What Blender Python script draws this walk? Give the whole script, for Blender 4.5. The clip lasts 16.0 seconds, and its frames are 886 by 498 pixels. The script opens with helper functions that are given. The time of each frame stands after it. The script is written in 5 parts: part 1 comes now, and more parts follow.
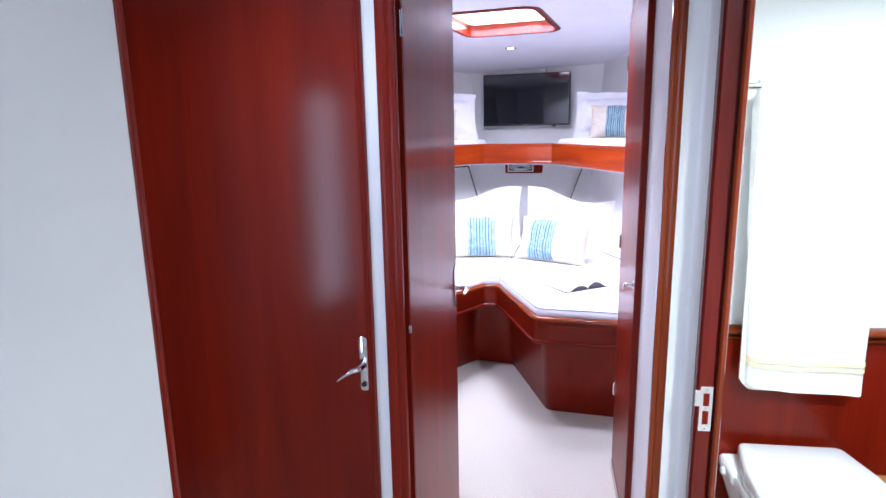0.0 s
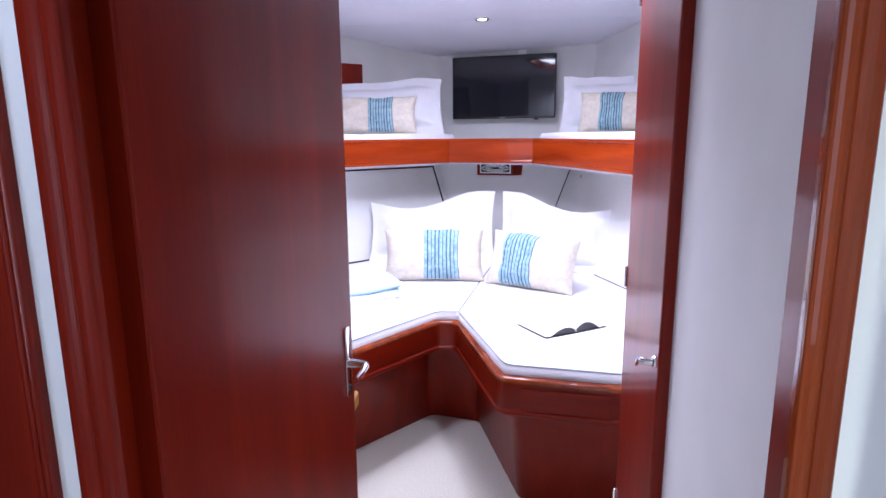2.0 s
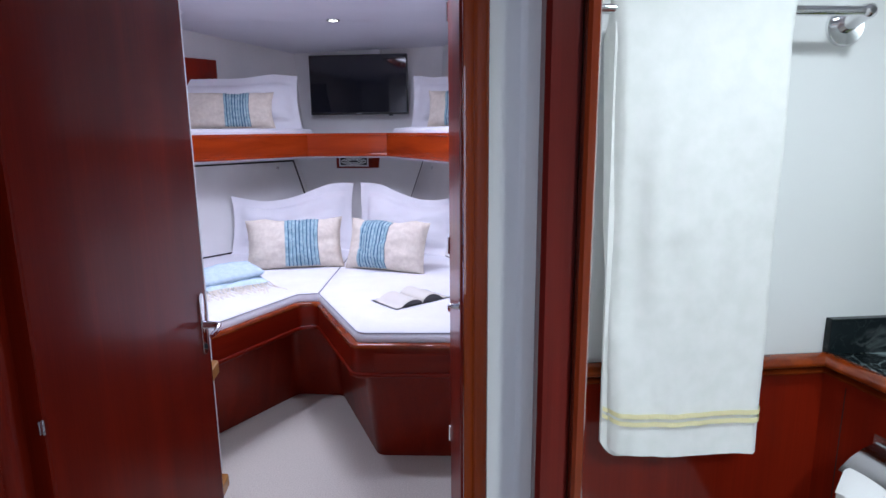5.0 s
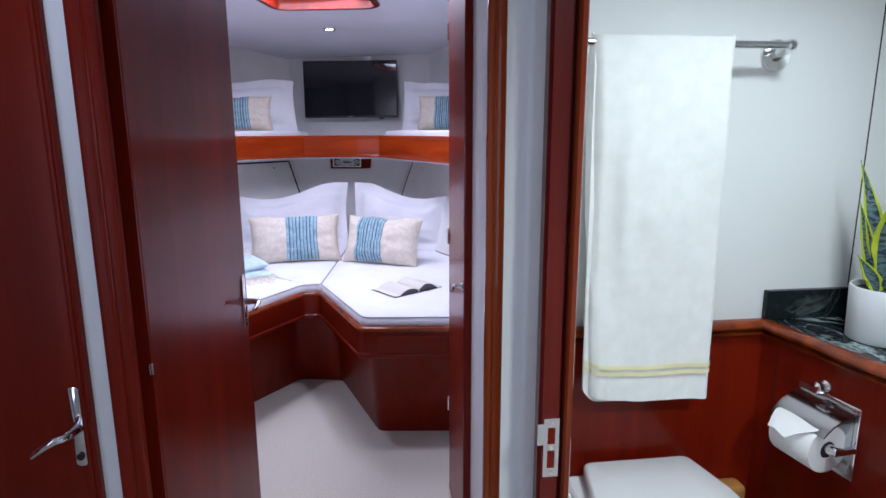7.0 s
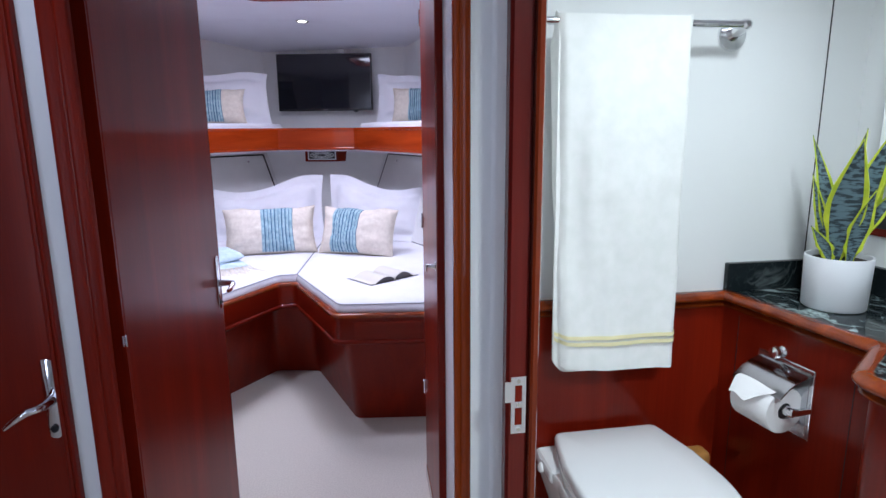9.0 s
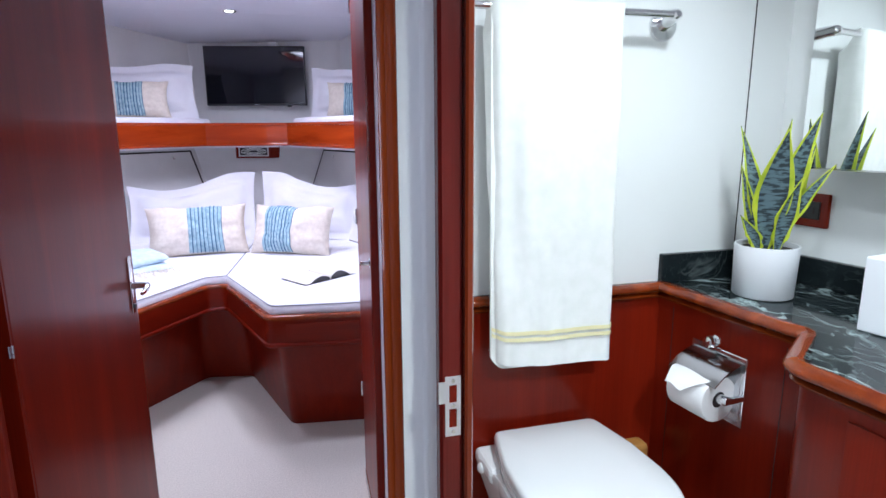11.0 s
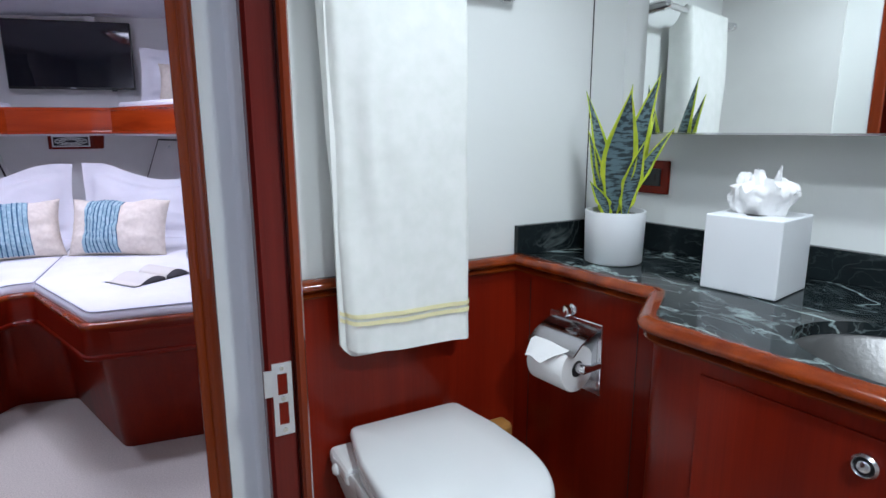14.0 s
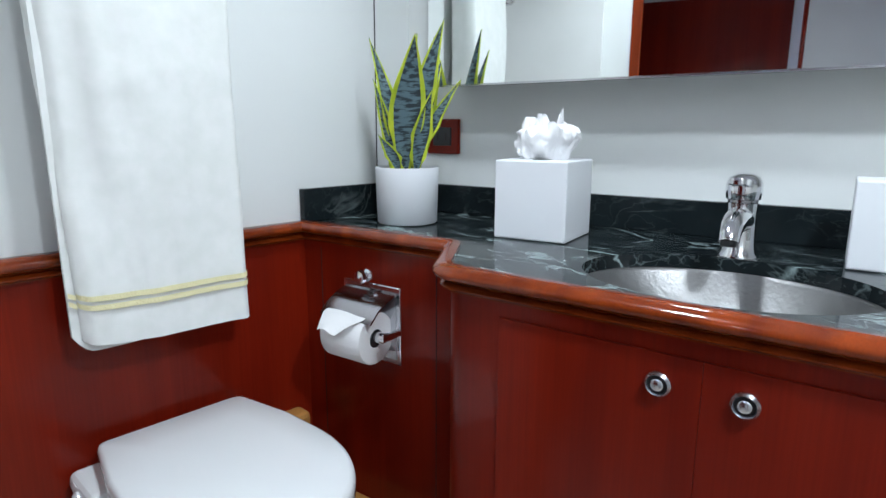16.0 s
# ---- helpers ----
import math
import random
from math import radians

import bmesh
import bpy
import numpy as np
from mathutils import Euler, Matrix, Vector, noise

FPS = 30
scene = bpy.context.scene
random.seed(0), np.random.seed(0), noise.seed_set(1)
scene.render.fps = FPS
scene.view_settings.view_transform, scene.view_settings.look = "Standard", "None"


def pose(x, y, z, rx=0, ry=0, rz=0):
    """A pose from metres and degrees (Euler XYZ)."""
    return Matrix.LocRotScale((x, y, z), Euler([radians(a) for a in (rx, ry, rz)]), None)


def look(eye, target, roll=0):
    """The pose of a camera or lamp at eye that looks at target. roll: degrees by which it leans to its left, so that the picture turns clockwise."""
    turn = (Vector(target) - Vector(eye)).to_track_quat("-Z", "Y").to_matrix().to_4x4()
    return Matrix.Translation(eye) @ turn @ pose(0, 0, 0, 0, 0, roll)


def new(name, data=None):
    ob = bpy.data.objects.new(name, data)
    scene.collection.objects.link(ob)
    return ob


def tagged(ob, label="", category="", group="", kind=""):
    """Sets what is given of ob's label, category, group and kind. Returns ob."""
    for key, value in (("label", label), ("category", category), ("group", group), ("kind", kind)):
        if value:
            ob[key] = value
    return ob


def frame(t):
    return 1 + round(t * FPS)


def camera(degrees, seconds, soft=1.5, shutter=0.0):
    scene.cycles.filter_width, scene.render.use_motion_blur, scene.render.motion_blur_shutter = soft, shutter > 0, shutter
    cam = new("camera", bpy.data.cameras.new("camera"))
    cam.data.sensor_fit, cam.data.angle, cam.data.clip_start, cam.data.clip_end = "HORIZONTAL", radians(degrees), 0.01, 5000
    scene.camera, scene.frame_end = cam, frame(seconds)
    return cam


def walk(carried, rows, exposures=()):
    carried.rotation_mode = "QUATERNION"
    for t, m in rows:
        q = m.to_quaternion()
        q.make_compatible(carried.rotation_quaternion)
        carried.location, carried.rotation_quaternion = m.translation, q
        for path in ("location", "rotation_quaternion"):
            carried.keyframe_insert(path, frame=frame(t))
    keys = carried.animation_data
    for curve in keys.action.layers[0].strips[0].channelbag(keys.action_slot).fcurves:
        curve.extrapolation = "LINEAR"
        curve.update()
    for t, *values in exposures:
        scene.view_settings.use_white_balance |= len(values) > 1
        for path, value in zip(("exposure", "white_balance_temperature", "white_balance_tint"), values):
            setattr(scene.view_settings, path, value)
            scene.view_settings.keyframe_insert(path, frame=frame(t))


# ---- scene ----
# seconds, x, y, z, pitch, roll, yaw
cam = camera(73.93, 16.0, soft=1.5)
ROWS = [
    (0.0, 0.000, 0.000, 1.451, -11.53, 1.02, 7.95),
    (0.5, 0.025, 0.276, 1.412, -11.19, 0.78, 7.70),
    (1.0, 0.029, 0.490, 1.400, -11.20, 0.66, 7.49),
    (1.5, 0.043, 0.720, 1.380, -11.02, 0.79, 7.49),
    (2.0, 0.088, 0.862, 1.363, -11.06, 0.43, 7.00),
    (2.5, 0.177, 0.899, 1.370, -11.08, 0.52, 5.85),
    (3.0, 0.234, 0.903, 1.360, -11.05, 0.40, 2.31),
    (3.5, 0.239, 0.847, 1.348, -11.18, 0.57, -1.03),
    (4.0, 0.200, 0.772, 1.361, -11.40, 0.49, -3.26),
    (4.5, 0.190, 0.670, 1.366, -11.58, 0.46, -4.40),
    (5.0, 0.196, 0.605, 1.351, -11.47, 0.51, -5.22),
    (7.5, 0.085, 0.328, 1.364, -11.36, 0.22, -7.76),
    (8.0, 0.086, 0.310, 1.348, -11.42, 0.38, -8.25),
    (10.5, 0.137, 0.374, 1.298, -11.55, 0.33, -13.28),
    (11.0, 0.137, 0.379, 1.295, -11.62, 0.29, -15.22),
    (11.5, 0.138, 0.382, 1.300, -11.64, 0.31, -17.17),
    (12.0, 0.147, 0.405, 1.298, -11.67, 0.34, -19.06),
    (12.5, 0.162, 0.414, 1.294, -11.68, 0.36, -21.06),
    (13.0, 0.181, 0.420, 1.285, -11.70, 0.32, -23.36),
    (13.5, 0.195, 0.436, 1.271, -11.74, 0.25, -25.85),
    (14.0, 0.217, 0.471, 1.217, -11.71, 0.22, -28.36),
    (14.5, 0.248, 0.509, 1.168, -11.73, 0.17, -31.43),
    (15.0, 0.266, 0.530, 1.116, -11.72, 0.24, -34.91),
    (15.5, 0.290, 0.541, 1.105, -11.82, 0.24, -40.24),
    (16.0, 0.321, 0.541, 1.105, -11.40, -0.20, -47.14),
]
EXPOSURES = [(0.0, 1.40), (1.0, 1.38), (2.0, 1.06), (2.5, 0.84), (3.5, 0.46), (5.0, 0.2), (8.0, 0.22), (10.5, 0.62), (11.5, 0.66), (12.5, 0.59), (14.5, 0.16), (15.5, 0.2), (16.0, 0.34)]
walk(cam, [(t, pose(x, y, z, 90 + pitch, roll, yaw)) for t, x, y, z, pitch, roll, yaw in ROWS], EXPOSURES)

# ---- world and light ----
world = bpy.data.worlds.new("world")
scene.world = world
world.use_nodes = True
wn = world.node_tree.nodes
sky = wn.new("ShaderNodeTexSky")
sky.sky_type = 'NISHITA'
sky.sun_disc = False
sky.sun_elevation, sky.sun_rotation = radians(50), radians(150)
world.node_tree.links.new(sky.outputs[0], wn["Background"].inputs[0])
wn["Background"].inputs[1].default_value = 0.12


def area_lamp(name, eye, target, size, watts, colour=(1, 1, 1), size_y=None):
    data = bpy.data.lights.new(name, 'AREA')
    data.energy, data.size, data.color = watts, size, colour
    if size_y:
        data.shape, data.size_y = 'RECTANGLE', size_y
    ob = new(name, data)
    ob.matrix_world = look(eye, target)
    return ob


def spot_lamp(name, eye, watts, colour=(1, 1, 1), cone=120, radius=0.03, blend=0.6):
    data = bpy.data.lights.new(name, 'SPOT')
    data.energy, data.color, data.spot_size, data.spot_blend, data.shadow_soft_size = watts, colour, radians(cone), blend, radius
    ob = new(name, data)
    ob.location = eye
    return ob


COOL = (0.66, 0.715, 1.0)
CABIN_Z = 2.01
area_lamp("hatch_daylight", (-0.17, 3.40, 2.045), (-0.17, 3.40, 0), 0.47, 14, COOL, 0.65)
# only the first is a seen downlight; the other two are added cabin fill
CABIN_SPOTS = [(-0.119, 4.43, 2.008), (-0.50, 2.62, 2.008), (0.22, 2.62, 2.008)]
for at, watts in zip(CABIN_SPOTS, (0.8, 24, 24)):
    spot_lamp("cabin_downlight_and_fill", (at[0], at[1], at[2] - 0.02), watts, (0.67, 0.715, 1.0), 132)
area_lamp("side_opening_daylight", (-1.585, -0.20, 1.08), (0.5, -0.20, 1.08), 0.26, 5.5, (0.62, 0.725, 1.0), 1.15)
# added fill from behind the camera to brighten the hall; no source is seen
area_lamp("aft_fill_light", (-0.055, -1.33, 1.15), (-0.055, 0.5, 1.05), 0.68, 3.0, (0.62, 0.725, 1.0), 1.5)
# unseen hall lamps, added and placed to brighten the hall door and corridor
HALL_SPOTS = [(-0.52, 0.86, 1.975), (-0.04, -0.7, 1.975)]
for at, watts in zip(HALL_SPOTS, (6.3, 2.5)):
    spot_lamp("hall_fill_beam", (at[0], at[1], at[2] - 0.02), watts, (0.62, 0.715, 1.0), 160)
HEAD_SPOTS = [(0.86, 1.02, 1.975), (0.62, 0.12, 1.975)]
for at, watts in zip(HEAD_SPOTS, (26, 52)):
    spot_lamp("head_downlight_beam", (at[0], at[1], at[2] - 0.02), watts, (0.79, 0.91, 1.0), 160, 0.06, 0.7)


# ---- materials ----
def material(name, base, rough=0.5, metal=0.0, coat=0.0, spec=0.5):
    m = bpy.data.materials.new(name)
    m.use_nodes = True
    b = m.node_tree.nodes["Principled BSDF"]
    b.inputs["Base Color"].default_value = (*base, 1)
    b.inputs["Roughness"].default_value = rough
    b.inputs["Metallic"].default_value = metal
    b.inputs["Coat Weight"].default_value = coat
    b.inputs["Coat Roughness"].default_value = 0.06
    b.inputs["Specular IOR Level"].default_value = spec
    return m


def ramp_noise(m, dark, light, scale, stretch=(1, 1, 1), detail=6, lo=0.35, hi=0.65, space="Object"):
    """Two-tone variation of the base colour by a stretched noise."""
    t = m.node_tree
    n, l, b = t.nodes, t.links, t.nodes["Principled BSDF"]
    co, mp, nz, rp = n.new("ShaderNodeTexCoord"), n.new("ShaderNodeMapping"), n.new("ShaderNodeTexNoise"), n.new("ShaderNodeValToRGB")
    mp.inputs["Scale"].default_value = stretch
    nz.inputs["Scale"].default_value, nz.inputs["Detail"].default_value = scale, detail
    rp.color_ramp.elements[0].position, rp.color_ramp.elements[1].position = lo, hi
    rp.color_ramp.elements[0].color, rp.color_ramp.elements[1].color = (*dark, 1), (*light, 1)
    l.new(co.outputs[space], mp.inputs[0]), l.new(mp.outputs[0], nz.inputs[0]), l.new(nz.outputs[0], rp.inputs[0]), l.new(rp.outputs[0], b.inputs["Base Color"])
    return rp


def bump(m, scale, strength, distance=0.002, stretch=(1, 1, 1), detail=4):
    t = m.node_tree
    n, l, b = t.nodes, t.links, t.nodes["Principled BSDF"]
    co, mp, nz, bp = n.new("ShaderNodeTexCoord"), n.new("ShaderNodeMapping"), n.new("ShaderNodeTexNoise"), n.new("ShaderNodeBump")
    mp.inputs["Scale"].default_value = stretch
    nz.inputs["Scale"].default_value, nz.inputs["Detail"].default_value = scale, detail
    bp.inputs["Strength"].default_value, bp.inputs["Distance"].default_value = strength, distance
    l.new(co.outputs["Object"], mp.inputs[0]), l.new(mp.outputs[0], nz.inputs[0]), l.new(nz.outputs[0], bp.inputs["Height"]), l.new(bp.outputs[0], b.inputs["Normal"])


def wood(name, dark, light, stretch=(9, 9, 0.7), rough=0.38, coat=0.30, coat_rough=0.14):
    """Varnished wood: broad figure, fine pores, and a clear coat with slight ripple."""
    m = material(name, light, rough, 0, coat)
    t = m.node_tree
    n, l, b = t.nodes, t.links, t.nodes["Principled BSDF"]
    b.inputs["Coat Roughness"].default_value = coat_rough
    b.inputs["Specular IOR Level"].default_value = 0.08
    co, mp, nz, rp = n.new("ShaderNodeTexCoord"), n.new("ShaderNodeMapping"), n.new("ShaderNodeTexNoise"), n.new("ShaderNodeValToRGB")
    mp.inputs["Scale"].default_value = stretch
    nz.inputs["Scale"].default_value, nz.inputs["Detail"].default_value, nz.inputs["Distortion"].default_value = 1.2, 7, 0.5
    rp.color_ramp.elements[0].position, rp.color_ramp.elements[1].position = 0.28, 0.72
    rp.color_ramp.elements[0].color, rp.color_ramp.elements[1].color = (*dark, 1), (*light, 1)
    mp2, nz2, mx = n.new("ShaderNodeMapping"), n.new("ShaderNodeTexNoise"), n.new("ShaderNodeMix")
    mp2.inputs["Scale"].default_value = tuple(28 * s if s > 2 else 6 * s for s in stretch)
    nz2.inputs["Scale"].default_value, nz2.inputs["Detail"].default_value = 1.0, 3
    mx.data_type, mx.blend_type = 'RGBA', 'MULTIPLY'
    mx.inputs["Factor"].default_value = 0.35
    l.new(co.outputs["Object"], mp.inputs[0]), l.new(mp.outputs[0], nz.inputs[0]), l.new(nz.outputs[0], rp.inputs[0])
    l.new(co.outputs["Object"], mp2.inputs[0]), l.new(mp2.outputs[0], nz2.inputs[0])
    l.new(rp.outputs[0], mx.inputs["A"]), l.new(nz2.outputs[0], mx.inputs["B"])
    l.new(mx.outputs["Result"], b.inputs["Base Color"])
    nz3, bp = n.new("ShaderNodeTexNoise"), n.new("ShaderNodeBump")
    nz3.inputs["Scale"].default_value = 3.0
    bp.inputs["Strength"].default_value, bp.inputs["Distance"].default_value = 0.08, 0.01
    l.new(co.outputs["Object"], nz3.inputs[0]), l.new(nz3.outputs[0], bp.inputs["Height"]), l.new(bp.outputs[0], b.inputs["Coat Normal"])
    return m


MAHOGANY = wood("mahogany", (0.165, 0.0082, 0.0026), (0.270, 0.0158, 0.0042))
MAHOGANY_X = wood("mahogany_lengthwise", (0.165, 0.0082, 0.0026), (0.270, 0.0158, 0.0042), (0.7, 0.7, 9))
TRIM_WOOD = wood("amber_trim_wood", (0.125, 0.015, 0.003), (0.33, 0.052, 0.007), (14, 14, 0.9), 0.22, 0.7, 0.04)
SHELF_WOOD = wood("amber_fascia_wood", (0.31, 0.028, 0.0045), (0.54, 0.066, 0.010), (1.5, 1.5, 14), 0.2, 0.7, 0.05)
STOP_WOOD = wood("russet_stop_wood", (0.15, 0.018, 0.006), (0.29, 0.045, 0.013), (14, 14, 0.9), 0.25, 0.6, 0.08)
JAMB_WOOD = wood("plum_jamb_wood", (0.105, 0.0085, 0.0068), (0.235, 0.021, 0.0150), (12, 12, 0.8), 0.35, 0.4, 0.12)
PINE = wood("honey_wood", (0.45, 0.19, 0.05), (0.62, 0.30, 0.09), (12, 12, 1), 0.35, 0.4, 0.1)
WALL_WHITE = material("vinyl_wall_white", (0.74, 0.75, 0.74), 0.55)
ramp_noise(WALL_WHITE, (0.79, 0.80, 0.79), (0.85, 0.86, 0.85), 3, lo=0.3, hi=0.7)
bump(WALL_WHITE, 420, 0.12, 0.0006)
GELCOAT = material("satin_white_panel", (0.80, 0.81, 0.80), 0.42, spec=0.3)
bump(GELCOAT, 2.5, 0.06, 0.01)
LINER = material("padded_liner_cream", (0.76, 0.75, 0.74), 0.7)
ramp_noise(LINER, (0.72, 0.71, 0.70), (0.80, 0.79, 0.78), 4, lo=0.3, hi=0.7)
bump(LINER, 300, 0.2, 0.0008)
CEILING = material("ceiling_white", (0.80, 0.80, 0.82), 0.5)
ramp_noise(CEILING, (0.78, 0.77, 0.84), (0.83, 0.82, 0.89), 2.5, lo=0.3, hi=0.7)
bump(CEILING, 350, 0.1, 0.0005)
CARPET = material("cream_carpet", (0.66, 0.62, 0.57), 0.95, spec=0.1)
ramp_noise(CARPET, (0.61, 0.555, 0.475), (0.75, 0.69, 0.60), 190, detail=4)
bump(CARPET, 330, 0.9, 0.004)
COTTON = material("white_cotton", (0.82, 0.81, 0.84), 0.85, spec=0.2)
ramp_noise(COTTON, (0.79, 0.78, 0.82), (0.86, 0.85, 0.88), 5, lo=0.3, hi=0.7)
bump(COTTON, 9, 0.35, 0.012)
LINEN = material("oatmeal_linen", (0.60, 0.52, 0.48), 0.9, spec=0.15)
ramp_noise(LINEN, (0.67, 0.59, 0.50), (0.75, 0.67, 0.575), 50, detail=6)
bump(LINEN, 380, 0.5, 0.0015)
BAND_BLUE = material("blue_knit_band", (0.15, 0.38, 0.52), 0.9, spec=0.15)
ramp_noise(BAND_BLUE, (0.25, 0.40, 0.455), (0.42, 0.57, 0.615), 55, (1, 1, 1), 4)
bump(BAND_BLUE, 200, 0.6, 0.002)
BAND_NAVY = material("navy_knit_rib", (0.06, 0.14, 0.22), 0.9, spec=0.1)
bump(BAND_NAVY, 200, 0.6, 0.002)
THROW = material("pale_blue_throw", (0.40, 0.55, 0.66), 0.95, spec=0.1)
ramp_noise(THROW, (0.50, 0.64, 0.74), (0.62, 0.75, 0.83), 40)
bump(THROW, 150, 0.7, 0.003)
FRINGE = material("cream_fringe", (0.78, 0.72, 0.62), 0.95, spec=0.1)
PIPING = material("grey_piping", (0.30, 0.30, 0.33), 0.8)
TOWEL = material("white_terry", (0.86, 0.86, 0.82), 0.95, spec=0.1)
ramp_noise(TOWEL, (0.84, 0.85, 0.82), (0.89, 0.89, 0.87), 30)
bump(TOWEL, 950, 0.5, 0.0012)
TOWEL_YELLOW = material("yellow_towel_stripe", (0.86, 0.79, 0.48), 0.9, spec=0.1)
bump(TOWEL_YELLOW, 260, 0.7, 0.003)
CHROME = material("chrome", (0.80, 0.80, 0.82), 0.09, 1.0)
DARK_CHROME = material("dull_chrome", (0.42, 0.40, 0.42), 0.16, 1.0)
STEEL = material("brushed_steel", (0.62, 0.63, 0.66), 0.25, 1.0)
bump(STEEL, 60, 0.1, 0.001)
PLATE = material("bright_plate_steel", (0.86, 0.87, 0.90), 0.38, 0.85)
bump(PLATE, 80, 0.05, 0.0005)
HAMMERED = material("hammered_steel", (0.22, 0.215, 0.215), 0.42, 1.0)
bump(HAMMERED, 130, 0.35, 0.002, detail=2)
MIRROR = material("silvered_glass", (0.90, 0.93, 0.92), 0.015, 1.0)
BLACK = material("black_plastic", (0.012, 0.012, 0.014), 0.35)
DARK_GAP = material("dark_groove", (0.02, 0.012, 0.012), 0.8)
SCREEN = material("black_screen", (0.006, 0.007, 0.012), 0.05)
CERAMIC = material("white_ceramic", (0.82, 0.83, 0.84), 0.12, coat=0.4)
MATT_WHITE = material("matt_white_ceramic", (0.80, 0.81, 0.84), 0.45)
bump(MATT_WHITE, 30, 0.05, 0.001)
PAPER = material("white_paper", (0.84, 0.83, 0.84), 0.9, spec=0.1)
bump(PAPER, 160, 0.4, 0.002)
PAGE = material("book_page", (0.70, 0.66, 0.59), 0.85, spec=0.1)
PAGE_EDGE = material("book_page_edges", (0.12, 0.115, 0.12), 0.9, spec=0.1)
bump(PAGE_EDGE, 900, 0.5, 0.001, (0.1, 0.1, 4))
bump(PAGE, 90, 0.1, 0.0005)
COVER = material("book_cover", (0.05, 0.11, 0.17), 0.5)
SOIL = material("dark_soil", (0.06, 0.05, 0.04), 0.95)
bump(SOIL, 90, 1.0, 0.01)
ACRYLIC = material("frosted_hatch_acrylic", (0.85, 0.86, 0.9), 0.4)
ACRYLIC.node_tree.nodes["Principled BSDF"].inputs["Emission Color"].default_value = (1.0, 0.95, 0.93, 1)
ACRYLIC.node_tree.nodes["Principled BSDF"].inputs["Emission Strength"].default_value = 2.2
LAMP_GLOW = material("lamp_lens", (0.9, 0.9, 0.9), 0.4)
LAMP_GLOW.node_tree.nodes["Principled BSDF"].inputs["Emission Color"].default_value = (1.0, 0.98, 0.95, 1)
LAMP_GLOW.node_tree.nodes["Principled BSDF"].inputs["Emission Strength"].default_value = 9.0


def marble(name, vein, lo, hi):
    """Polished near-black stone: branching veins at two sizes, broken up by a broad mask, over a cloudy ground."""
    m = material(name, (0.02, 0.03, 0.03), 0.09, spec=0.22)
    t = m.node_tree
    n, l, b = t.nodes, t.links, t.nodes["Principled BSDF"]
    co = n.new("ShaderNodeTexCoord")
    ground, ground_ramp = n.new("ShaderNodeTexNoise"), n.new("ShaderNodeValToRGB")
    ground.inputs["Scale"].default_value, ground.inputs["Detail"].default_value = 14, 5
    ground_ramp.color_ramp.elements[0].color, ground_ramp.color_ramp.elements[1].color = (0.004, 0.006, 0.007, 1), (0.017, 0.024, 0.027, 1)
    l.new(co.outputs["Object"], ground.inputs[0]), l.new(ground.outputs[0], ground_ramp.inputs[0])
    colour = ground_ramp.outputs[0]
    for scale, width, strength, shift in ((7.0, 0.020, 1.0, 0.0), (15.0, 0.016, 0.55, 3.7), (30.0, 0.020, 0.30, 9.1)):
        mp, nz, rp = n.new("ShaderNodeMapping"), n.new("ShaderNodeTexNoise"), n.new("ShaderNodeValToRGB")
        mp.inputs["Location"].default_value = (shift, shift, shift)
        mp.inputs["Rotation"].default_value = (0, 0, 0.6 + shift)
        mp.inputs["Scale"].default_value = (1.0, 0.55, 1.0)
        nz.inputs["Scale"].default_value, nz.inputs["Detail"].default_value, nz.inputs["Distortion"].default_value = scale, 7, 0.7
        e = rp.color_ramp.elements
        e[0].position, e[0].color = 0.5 - width, (0, 0, 0, 1)
        e[1].position, e[1].color = 0.5 + width, (0, 0, 0, 1)
        e.new(0.5).color = (1, 1, 1, 1)
        nz2, rp2, mul, mx = n.new("ShaderNodeTexNoise"), n.new("ShaderNodeValToRGB"), n.new("ShaderNodeMath"), n.new("ShaderNodeMix")
        nz2.inputs["Scale"].default_value, nz2.inputs["Detail"].default_value = 11, 3
        rp2.color_ramp.elements[0].position, rp2.color_ramp.elements[1].position = lo, hi
        rp2.color_ramp.elements[1].color = (strength, strength, strength, 1)
        mul.operation = 'MULTIPLY'
        mx.data_type = 'RGBA'
        mx.inputs["B"].default_value = (*vein, 1)
        l.new(co.outputs["Object"], mp.inputs[0]), l.new(mp.outputs[0], nz.inputs[0]), l.new(nz.outputs[0], rp.inputs[0])
        l.new(mp.outputs[0], nz2.inputs[0]), l.new(nz2.outputs[0], rp2.inputs[0])
        l.new(rp.outputs[0], mul.inputs[0]), l.new(rp2.outputs[0], mul.inputs[1])
        l.new(mul.outputs[0], mx.inputs["Factor"]), l.new(colour, mx.inputs["A"])
        colour = mx.outputs["Result"]
    l.new(colour, b.inputs["Base Color"])
    return m


MARBLE = marble("green_black_marble", (0.32, 0.40, 0.40), 0.40, 0.62)
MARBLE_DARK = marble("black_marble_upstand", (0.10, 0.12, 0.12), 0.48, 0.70)


